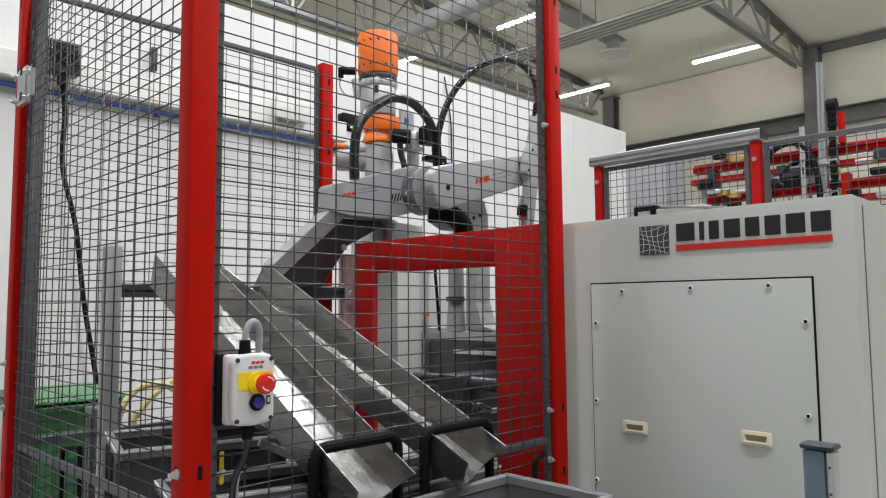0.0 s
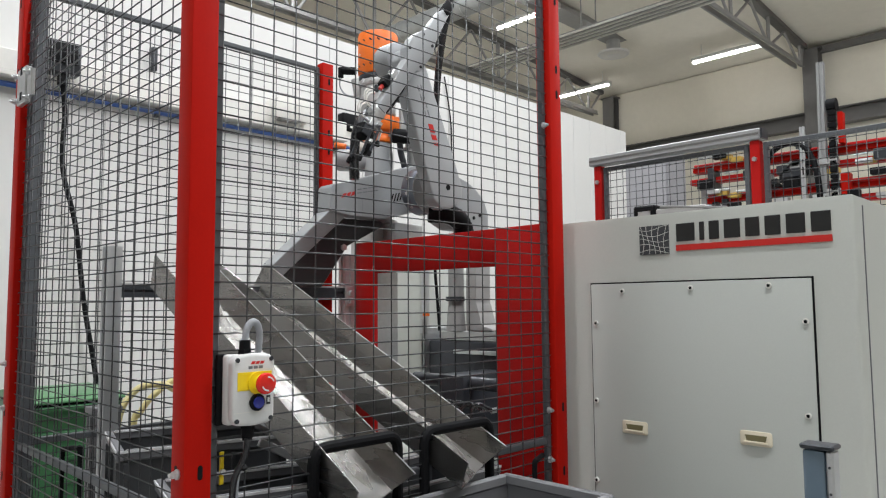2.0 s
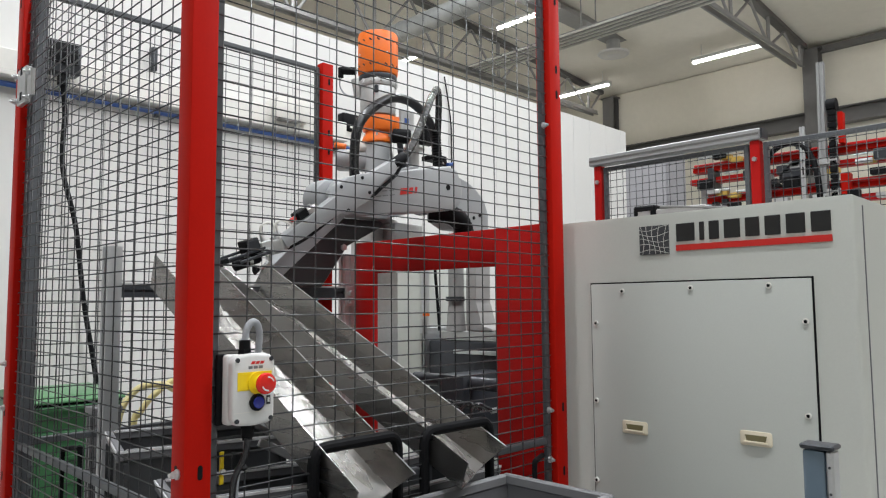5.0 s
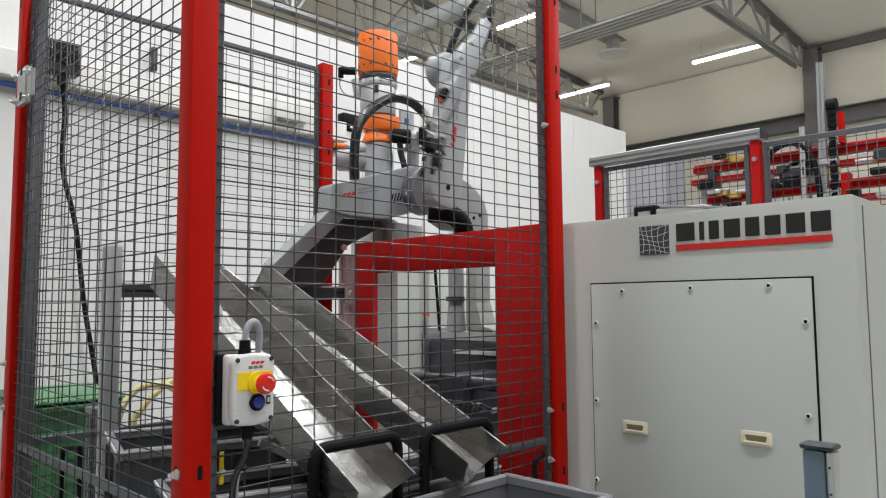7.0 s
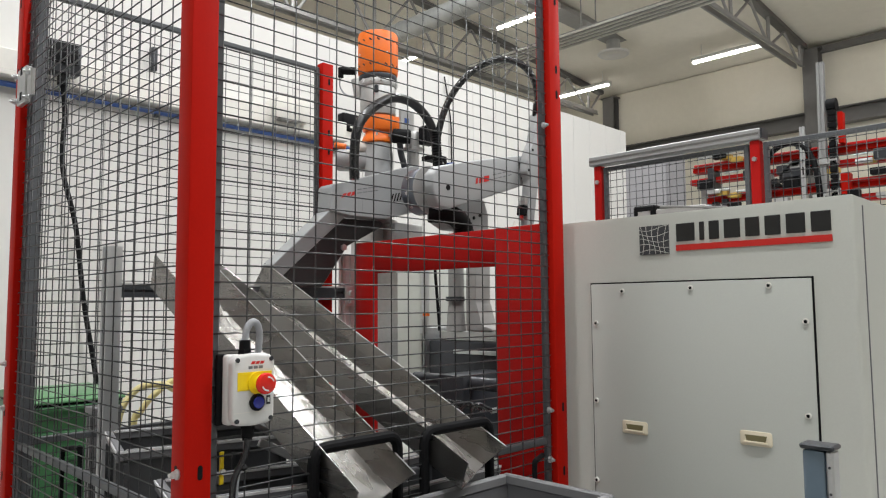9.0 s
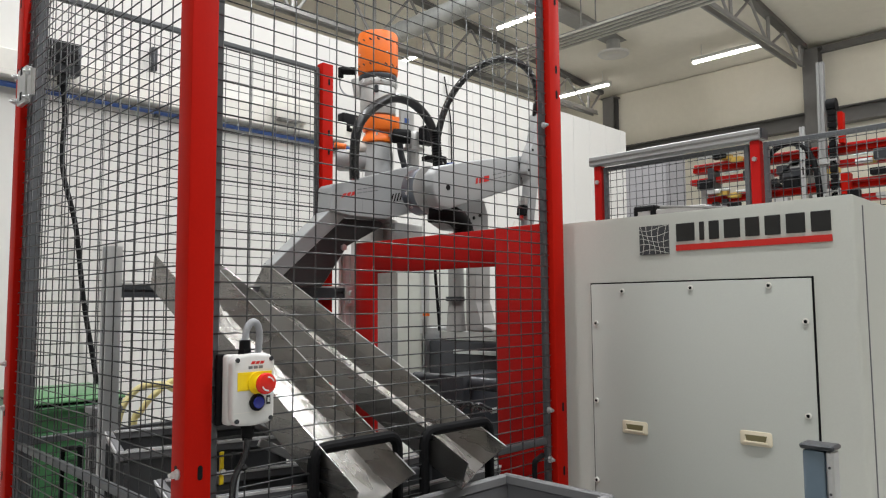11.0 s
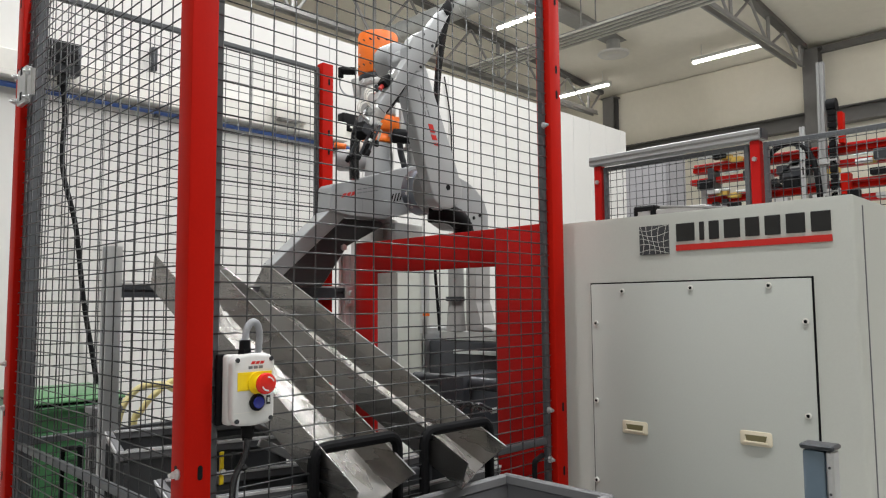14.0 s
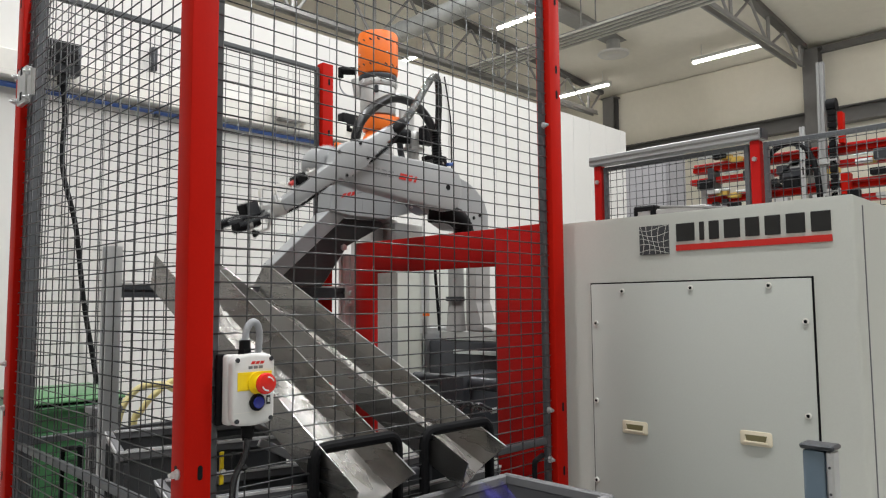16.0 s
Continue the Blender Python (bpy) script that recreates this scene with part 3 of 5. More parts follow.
    # upright motor stack
    mx, my = -2.247, 1.885
    rpart("motor_cover", rod((mx, my, 2.360), (mx, my, 2.541), 0.084, 48, bevel=0.011), ORANGE, "orange vented motor cover")
    for k in range(4):
        a = radians(-14 + 90 * k)
        d = Vector((math.cos(a), math.sin(a), 0))
        rpart("cover_screw", rod(Vector((mx, my, 2.443)) + d * 0.0835, Vector((mx, my, 2.443)) + d * 0.0852, 0.0048, 10), ZINC)
    for z in (2.394, 2.497):
        for k in range(16):
            a = radians(k * 22.5 + 6)
            c = Vector((mx + 0.0832 * math.cos(a), my + 0.0832 * math.sin(a), z))
            sd = Vector((-math.sin(a), math.cos(a), 0))
            rpart("vent_hole", rod(c - sd * 0.005 + Vector((0, 0, 0.004)), c + sd * 0.005 - Vector((0, 0, 0.004)), 0.0032, 6), INK)
    rpart("motor_ring", rod((mx, my, 2.338), (mx, my, 2.3595), 0.0795, 40, bevel=0.003), DARK)
    rpart("motor_flange", rod((mx, my, 2.310), (mx, my, 2.3375), 0.0785, 40, bevel=0.003), CAST)
    for k in range(12):
        a = radians(k * 30)
        p = Vector((mx + 0.079 * math.cos(a), my + 0.079 * math.sin(a), 2.322))
        rpart("ring_bolt", rod(p, p + Vector((0, 0, 0.014)), 0.006, 6), ZINC)
    rpart("motor_body", rod((mx, my, 2.19), (mx, my, 2.3095), 0.0745, 40, bevel=0.004), CAST, "bare cast motor body")
    rpart("name_plate", boxm(mx + 0.045, mx + 0.062, my - 0.062, my - 0.048, 2.274, 2.304, 0.002, 1), DARK)
    rpart("plug_socket", rod((-2.300, 1.822, 2.272), (-2.306, 1.814, 2.350), 0.017, 12, 0.021, bevel=0.004), CAST)
    rpart("plug_neck", rod((-2.272, 1.86, 2.31), (-2.305, 1.815, 2.318), 0.018, 12), CAST)
    bm = rod((-2.347, 1.765, 2.386), (-2.300, 1.812, 2.383), 0.017, 8, bevel=0.004)
    boxm(-2.356, -2.338, 1.756, 1.776, 2.355, 2.40, 0.003, 1, bm=bm)
    rpart("motor_plug", bm, BLACK, "black angled motor plug")
    rpart("plug_cable", tube(curve_points([(-2.348, 1.764, 2.36), (-2.352, 1.766, 2.32), (-2.335, 1.782, 2.285), (-2.308, 1.812, 2.275)], 18), 0.0035, 8), GREY_CABLE)
    rpart("gear_cover", rod((mx, my + 0.004, 2.124), (mx, my + 0.004, 2.190), 0.068, 40, 0.072, bevel=0.010), ORANGE, "orange gear cover")
    rpart("gear_arm", rod((mx + 0.048, my + 0.052, 2.130), (mx + 0.048, my + 0.052, 2.186), 0.030, 24, bevel=0.006), ORANGE, "orange gear cover arm")
    rpart("gear_collar", rod((mx - 0.004, my - 0.003, 2.076), (mx - 0.004, my - 0.003, 2.123), 0.066, 40, 0.050, bevel=0.008), ORANGE, "orange lower gear cover")
    for k in range(6):
        a = radians(k * 60 - 45)
        rpart("ring_bolt", rod((mx + 0.057 * math.cos(a), my + 0.057 * math.sin(a), 2.10), (mx + 0.06 * math.cos(a), my + 0.06 * math.sin(a), 2.112), 0.005, 6), ZINC)
    rpart("lower_body", rod((mx, my, 1.74), (mx, my, 2.075), 0.056, 36, bevel=0.006), WHITE_ROBOT)
    rpart("gear_housing", rod((-2.382, 1.772, 2.012), (-2.215, 1.938, 2.002), 0.046, 30, bevel=0.012), WHITE_ROBOT, "light grey gear housing")
    rpart("side_motor", rod((-2.318, 1.795, 2.064), (-2.245, 1.868, 2.058), 0.021, 24, bevel=0.004), TRUNK, "white side motor")
    rpart("side_motor_band", rod((-2.262, 1.851, 2.059), (-2.256, 1.857, 2.059), 0.0225, 24), ALU)
    rpart("side_cap", rod((-2.385, 1.762, 2.076), (-2.350, 1.796, 2.066), 0.013, 16, bevel=0.003), ORANGE)
    rpart("valve_block", rod((-2.172, 1.898, 2.10), (-2.118, 1.952, 2.094), 0.031, 10, bevel=0.008), BLACK, "black valve block")
    rpart("valve_pipe", tube(curve_points([(-2.15, 1.92, 2.07), (-2.155, 1.93, 2.03), (-2.15, 1.94, 1.99), (-2.16, 1.96, 1.96)], 16), 0.013, 10), DARK)
    rpart("valve_plate", boxm(-2.175, -2.160, 1.935, 2.012, 2.10, 2.222, 0.003, 1), CAST, "bare metal valve plate")
    rpart("plate_label", boxm(-2.1598, -2.158, 1.955, 1.978, 2.162, 2.182), BLUE_PIPE)
    rpart("valve_cylinder", rod((-2.149, 1.99, 2.06), (-2.149, 1.99, 2.125), 0.030, 24, bevel=0.003), CAST, "bare metal valve cylinder")
    rpart("valve_flange", boxm(-2.185, -2.112, 1.955, 2.03, 2.042, 2.0595, 0.004, 1), CAST)
    rpart("valve_stem", rod((-2.149, 1.995, 1.93), (-2.149, 1.995, 2.0415), 0.024, 20), CAST)
    rpart("terminal_box", boxm(-2.125, -2.075, 2.0, 2.062, 2.07, 2.146, 0.004, 1), BLACK, "black terminal box")
    bm = boxm(-2.06, -1.985, 1.955, 2.03, 1.985, 2.003, 0.003, 1)
    boxm(-1.995, -1.985, 1.955, 2.03, 1.955, 1.984, 0.002, 1, bm=bm)
    rpart("hose_bracket", bm, BLACK, "black hose bracket")
    for y in (1.985, 2.005):
        rpart("bracket_screw", rod((-1.985, y, 1.972), (-1.9835, y, 1.972), 0.005, 8), ZINC)
    # the thick fixed cable arch
    arch = curve_points([(-1.99, 1.559, 1.852), (-1.99, 1.558, 1.94), (-1.99, 1.574, 2.042), (-1.99, 1.631, 2.119), (-1.99, 1.727, 2.182), (-1.99, 1.814, 2.193), (-1.99, 1.889, 2.168), (-1.99, 1.942, 2.12), (-1.99, 1.966, 2.06), (-1.99, 1.973, 1.98)], 90)
    rpart("cable_arch", tube(arch, 0.0175, 14, ribs=0.04), BLACK_GLOSS, "thick black corrugated cable arch")
    rpart("hose_gland", tube(curve_points([(-1.96, 1.943, 2.09), (-1.96, 1.946, 2.02), (-1.96, 1.955, 1.95)], 26), 0.016, 12, ribs=0.22), BLACK)
    # swinging arm: runs along its own +y from the shoulder
    arm = part("arm", slab([(-0.075, -0.02), (-0.062, -0.058), (-0.02, -0.076), (0.12, -0.074), (0.40, -0.062), (0.47, -0.056), (0.50, -0.025), (0.50, 0.025), (0.47, 0.056), (0.40, 0.064), (0.10, 0.080), (-0.02, 0.082), (-0.062, 0.06), (-0.075, 0.02)], "x", -0.052, 0.0, 0.008, 3), WHITE_ROBOT, t, "light grey tapered swing arm")
    part("elbow_drum", rod((-0.135, ARM, 0), (-0.052, ARM, 0), 0.064, 32, bevel=0.014), WHITE_ROBOT, arm)
    part("pin_cap", rod((0, 0, 0), (0.002, 0, 0), 0.010, 14), BLACK, arm)
    for k in range(3):
        y, w = 0.150 + (0.0, 0.020, 0.047)[k], (0.010, 0.018, 0.030)[k]
        part("brand_mark", slab([(y, -0.011), (y + w, -0.011), (y + w + 0.008, 0.010), (y + 0.008, 0.010)], "x", -0.001, 0.0012), INK_RED, arm)
    for k in range(4):
        y = 0.258 + 0.03 * k
        part("brand_mark", boxm(-0.001, 0.0008, y, y + 0.022, -0.009, -0.0055), INK_GREY, arm)
        part("brand_mark", boxm(-0.001, 0.0008, y, y + 0.022, 0.0065, 0.010), INK_GREY, arm)
    for y, z in ((0.43, 0.03), (0.43, -0.03)):
        part("arm_bolt", rod((0, y, z), (0.004, y, z), 0.006, 6), DARK, arm)
    # forearm: wrist end along +y, tail along -y
    fore = part("forearm", slab([(-TAIL + 0.02, -0.016), (-0.10, -0.024), (-0.066, -0.040), (-0.02, -0.052), (0.028, -0.050), (0.058, -0.026), (0.20, -0.021), (0.285, -0.017), (0.285, 0.017), (0.20, 0.022), (0.064, 0.027), (0.05, 0.042), (-0.05, 0.046), (-0.10, 0.028), (-TAIL + 0.02, 0.016)], "x", 0.006, 0.044, 0.003, 2), WHITE_ROBOT, t, "light grey forearm link")
    for y, z in ((-0.066, 0.026), (0.038, 0.032), (-0.066, -0.026), (0.022, -0.040)):
        part("cover_screw", rod((0.044, y, z), (0.046, y, z), 0.0055, 10), BLACK, fore)
    part("tail_gland", rod((0.03, -TAIL - 0.03, 0), (0.03, -TAIL + 0.03, 0), 0.019, 16, bevel=0.003), BLACK, fore, "black hose gland")
    part("sensor", boxm(0.008, 0.044, 0.165, 0.205, -0.050, -0.024, 0.003, 1), BLACK, fore)
    part("sensor_bracket", boxm(0.012, 0.040, 0.125, 0.163, -0.040, -0.0225, 0.002, 1), CAST, fore)
    part("sensor_plug", rod((0.026, 0.205, -0.037), (0.026, 0.222, -0.037), 0.007, 10), INK_RED, fore)
    part("bracket_screw", rod((0.026, 0.142, -0.040), (0.026, 0.142, -0.047), 0.005, 6), ZINC, fore)
    part("air_line", tube(curve_points([(0.035, -TAIL, 0.016), (0.035, -0.20, 0.032), (0.035, -0.13, 0.038), (0.03, -0.085, 0.043), (0.025, -0.04, 0.030)], 24), 0.006, 8), BLACK, fore)
    part("air_line", tube(curve_points([(0.02, 0.065, 0.028), (0.03, 0.15, 0.029), (0.03, 0.22, 0.030), (0.03, 0.29, 0.020)], 16), 0.0045, 8), BLACK, fore)
    # gripper: fingers along +y from the wrist
    grip = part("gripper", boxm(0.002, 0.040, -0.022, 0.030, -0.017, 0.017, 0.003, 2), CAST, t, "aluminium gripper head with black fingers")
    part("wrist_disc", rod((0.021, 0, -0.024), (0.021, 0, 0.024), 0.020, 20, bevel=0.003), CAST, grip)
    plate = boxm(0.0, 0.042, 0.0305, 0.066, -0.022, 0.016, 0.002, 1)
    boxm(-0.018, 0.058, 0.048, 0.060, -0.004, 0.014, 0.002, 1, bm=plate)
    part("tool_plate", plate, ALU, grip)
    part("finger_block", boxm(-0.004, 0.040, 0.0665, 0.110, -0.040, 0.002, 0.003, 1), BLACK, grip)
    part("block_cover", boxm(0.0405, 0.0425, 0.071, 0.105, -0.036, -0.002, 0.001, 1), DARK, grip)
    part("finger_motor", rod((0.018, 0.070, 0.018), (0.018, 0.150, 0.018), 0.0135, 16, bevel=0.003), BLACK, grip)
    part("motor_clamp", rod((0.018, 0.098, 0.018), (0.018, 0.108, 0.018), 0.0155, 16), ZINC, grip)
    for x, y1, z in ((-0.024, 0.175, 0.006), (-0.004, 0.195, -0.012), (0.040, 0.190, -0.006), (0.058, 0.170, 0.008)):
        part("finger", boxm(x - 0.003, x + 0.003, 0.055, y1, z - 0.004, z + 0.004, 0.0015, 1), DARK, grip)
        part("finger_tip", boxm(x - 0.005, x + 0.005, y1 - 0.018, y1 + 0.004, z - 0.008, z + 0.006, 0.002, 1), BLACK, grip)
    for x, y, z in ((0.008, -0.016, -0.017), (0.022, -0.006, -0.017), (0.034, 0.010, -0.017), (0.012, 0.038, -0.022), (0.030, 0.052, -0.022)):
        part("air_fitting", rod((x, y, z), (x, y, z - 0.020), 0.0055, 8, 0.0045), ZINC, grip)
        part("air_line", tube(curve_points([(x, y, z - 0.018), (x, y - 0.006, z - 0.040), (x + 0.004, y - 0.030, z - 0.046), (x + 0.002, y - 0.055, z - 0.026)], 14), 0.0028, 6), TRUNK, grip, "clear air line")
    for x, y, z in ((-0.012, 0.062, 0.018), (0.052, 0.066, 0.016), (0.045, 0.040, 0.010)):
        part("clamp_screw", rod((x, y, z), (x, y, z + 0.010), 0.005, 6), ZINC, grip)
    part("suction_arm", tube([(0.015, 0.028, 0.016), (0.015, 0.045, 0.045), (0.015, 0.082, 0.048)], 0.0045, 8), ZINC, grip)
    part("suction_cup", rod((0.015, 0.080, 0.048), (0.015, 0.094, 0.047), 0.006, 12, 0.012), BLACK, grip)
    MOVERS.update(arm=arm, fore=fore, grip=grip)
    # flexible hose to the forearm's tail, in rigid links
    links = []
    for k in range(HOSE_N):
        seg = part("hose_link", rod((0, 0, -HOSE_L / 2 - 0.004), (0, 0, HOSE_L / 2 + 0.004), 0.0135, 12, bevel=0.003), BLACK_GLOSS, t, "black hose" if k == 0 else "")
        links.append(seg)
    MOVERS["hose"] = links
    return t


HOSE_N, HOSE_L = 32, 0.0245

# seconds, arm angle, forearm angle, gripper angle (degrees above the machine side)
JOINTS = [
    (0.0, 15.5, 261, 268), (0.22, 15, 261, 268), (0.32, -8, 259, 266), (0.45, -46, 258, 262), (1.2, -46, 258, 262), (1.3, -25, 258, 262), (1.4, 20, 256, 262),
    (1.5, 45, 251, 260), (1.6, 78, 244, 256), (1.7, 101, 238, 250), (1.8, 111, 235, 246), (2.0, 112, 234, 245), (2.75, 112, 234, 240), (2.9, 114.5, 232, 234),
    (3.0, 119.5, 228.5, 228), (3.2, 138, 221, 212), (3.3, 148, 219, 207), (3.4, 157, 218, 204), (3.55, 164, 217, 201), (4.2, 164.5, 217, 201), (4.4, 177, 215, 201),
    (4.7, 190, 214, 200), (5.1, 190, 214, 200), (5.4, 165, 217, 204), (5.7, 133, 223, 222), (6.0, 113, 233, 243), (6.3, 111, 234, 245),
    (6.65, 110, 234, 246), (6.8, 102, 236, 250), (6.9, 93, 238, 254), (7.1, 68, 242, 260), (7.3, 47, 247, 264), (7.5, 31, 252, 267), (7.7, 21, 258, 268),
    (7.95, 15.5, 261, 268), (11.8, 15.5, 261, 268), (11.9, 8, 260, 268), (12.0, -20, 259, 264), (12.1, -42, 258, 262), (12.2, -46, 258, 262), (12.75, -46, 258, 262), (12.9, -15, 258, 262),
    (13.0, 35, 254, 262), (13.1, 64, 248, 260), (13.2, 88, 241, 257), (13.3, 104, 237, 252), (13.4, 111, 235, 246), (13.6, 112, 234, 245), (14.35, 112, 234, 240),
    (14.5, 114.5, 232, 234), (14.6, 119.5, 228.5, 228), (14.8, 138, 221, 212), (14.9, 148, 219, 207), (15.0, 157, 218, 204), (15.15, 164, 217, 201), (15.8, 164.5, 217, 201), (16.0, 177, 215, 201),
]


def joints(t):
    """Joint angles between the rows, with no overshoot."""
    n = len(JOINTS)
    i = max(k for k in range(n - 1) if JOINTS[k][0] <= t)
    h = JOINTS[i + 1][0] - JOINTS[i][0]
    s = (t - JOINTS[i][0]) / h

    def slope(k, c):
        if k in (0, n - 1):
            return 0.0
        d0 = (JOINTS[k][c] - JOINTS[k - 1][c]) / (JOINTS[k][0] - JOINTS[k - 1][0])
        d1 = (JOINTS[k + 1][c] - JOINTS[k][c]) / (JOINTS[k + 1][0] - JOINTS[k][0])
        return 0.0 if d0 * d1 <= 0 else 2 * d0 * d1 / (d0 + d1)
    out = []
    for c in (1, 2, 3):
        p, q = JOINTS[i][c], JOINTS[i + 1][c]
        m, k = slope(i, c) * h, slope(i + 1, c) * h
        out.append((2 * s ** 3 - 3 * s * s + 1) * p + (s ** 3 - 2 * s * s + s) * m + (3 * s * s - 2 * s ** 3) * q + (s ** 3 - s * s) * k)
    return out


def turn(p, degrees):
    return Matrix.Translation(p) @ pose(0, 0, 0, degrees)


def arm_poses(t):
    a, f, g = joints(t)
    m1 = turn(PIV, a)
    m2 = turn(m1 @ Vector((0, ARM, 0)), f)
    m3 = turn(m2 @ Vector((0, FORE, 0)), g)
    return m1, m2, m3


def hose_line(t):
    """The hose's bow from its gland by the shoulder to the forearm's tail."""
    m2 = arm_poses(t)[1]
    a = Vector((-1.96, 1.945, 2.02))
    b = m2 @ Vector((0.03, -TAIL - 0.02, 0))
    fold = max(0.0, min(1.0, (1.72 - b.y) / 0.12))
    out = (m2.to_3x3() @ Vector((0, -1.0, 0)) + Vector((0, 0, 0.8 * (1 - fold)))).normalized()
    tilt = 0.10 - 0.46 * max(0.0, min(1.0, (b.z - 2.35) / 0.3))
    want = HOSE_N * HOSE_L
    lo, hi = 0.0, 1.6
    for _ in range(22):
        k = (lo + hi) / 2
        p1, p2 = a + Vector((0, tilt, 1)) * k * (1.2 + 1.6 * fold), b + out * k * (0.95 - 0.30 * fold)
        pts = [a * (1 - s) ** 3 + p1 * 3 * s * (1 - s) ** 2 + p2 * 3 * s * s * (1 - s) + b * s ** 3 for s in [i / 60 for i in range(61)]]
        length = sum((q - p).length for p, q in zip(pts, pts[1:]))
        lo, hi = (k, hi) if length < want else (lo, k)
    return pts, length


def motions():
    times = sorted({1.92, 13.5} | {r[0] for r in JOINTS} | {round(x * 0.1, 2) for x in [1, 2, 3, 4, *range(12, 20), *range(27, 37), *range(42, 64), *range(66, 81), *range(118, 123), *range(127, 136), *range(143, 153), 158, 159]})
    back = Matrix.Translation(-RB)
    rows = [(t, [back @ m for m in arm_poses(t)]) for t in times]
    for i, key in enumerate(("arm", "fore", "grip")):
        walk(MOVERS[key], [(t, m[i]) for t, m in rows])
    lines = []
    for t in times:
        pts, length = hose_line(t)
        cum = [0.0]
        for p, q in zip(pts, pts[1:]):
            cum.append(cum[-1] + (q - p).length)
        lines.append((t, pts, cum))
    for k, seg in enumerate(MOVERS["hose"]):
        keys = []
        for t, pts, cum in lines:
            at = (k + 0.5) / HOSE_N * cum[-1]
            i = max(j for j in range(60) if cum[j] <= at)
            d = (pts[i + 1] - pts[i]).normalized()
            p = pts[i] + d * (at - cum[i])
            ang = math.degrees(math.atan2(d.z, d.y))
            lean = math.degrees(math.asin(max(-1, min(1, d.x))))
            keys.append((t, back @ Matrix.Translation(p) @ pose(0, 0, 0, ang - 90) @ pose(0, 0, 0, 0, lean, 0)))
        walk(seg, keys)
    for ob, lift, drop, slide in MOVERS["blue"]:
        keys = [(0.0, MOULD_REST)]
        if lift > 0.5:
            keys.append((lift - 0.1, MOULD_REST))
        keys += [(t, arm_poses(t)[2] @ PART_GRIP) for t in times if max(lift, 0.1) <= t <= drop]
        keys += [(drop + 0.07, HIDDEN_REST), (slide - 0.2, HIDDEN_REST), (slide - 0.1, pose(-2.27, 1.5, 1.62, -40)), (slide - 0.03, pose(-2.10, 1.25, 1.505, 0, 23))]
        for k, x in enumerate((-1.98, -1.80, -1.60, -1.36, -1.10)):
            if slide + 0.1 * k < 16.0:
                keys.append((slide + 0.1 * k, pose(x, 1.25, 1.505 - 0.434 * (x + 2.16), 0, 23, 12 * k)))
        if slide < 10:
            keys += [(slide + 0.55, TOTE_REST), (16.0, TOTE_REST)]
        else:
            keys.append((16.0, pose(-1.05, 1.225, 0.969, 0, 23, 48)))
        walk(ob, keys)


# The three rest poses are placed where the camera cannot see the parts
HIDDEN_REST = pose(-2.275, 1.88, 1.79)
TOTE_REST = pose(-1.09, 0.82, 0.715, 0, 0, 60)
PART_GRIP = pose(0.018, 0.19, 0.0, -30, 0, 0)
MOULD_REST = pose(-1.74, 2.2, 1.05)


def blue_parts():
    made = []
    for lift, drop, slide in ((0.45, 1.92, 4.0), (12.2, 13.5, 15.6)):
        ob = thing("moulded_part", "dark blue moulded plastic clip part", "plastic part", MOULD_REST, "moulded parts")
        bm = boxm(-0.025, 0.025, -0.04, 0.04, -0.006, 0.006, 0.003, 1)
        boxm(-0.022, -0.012, -0.03, 0.05, -0.022, 0.006, 0.003, 1, bm=bm)
        boxm(0.012, 0.022, -0.05, 0.025, -0.006, 0.03, 0.003, 1, bm=bm)
        part("body", bm, BLUE_PART, ob)
        made.append((ob, lift, drop, slide))
    MOVERS["blue"] = made


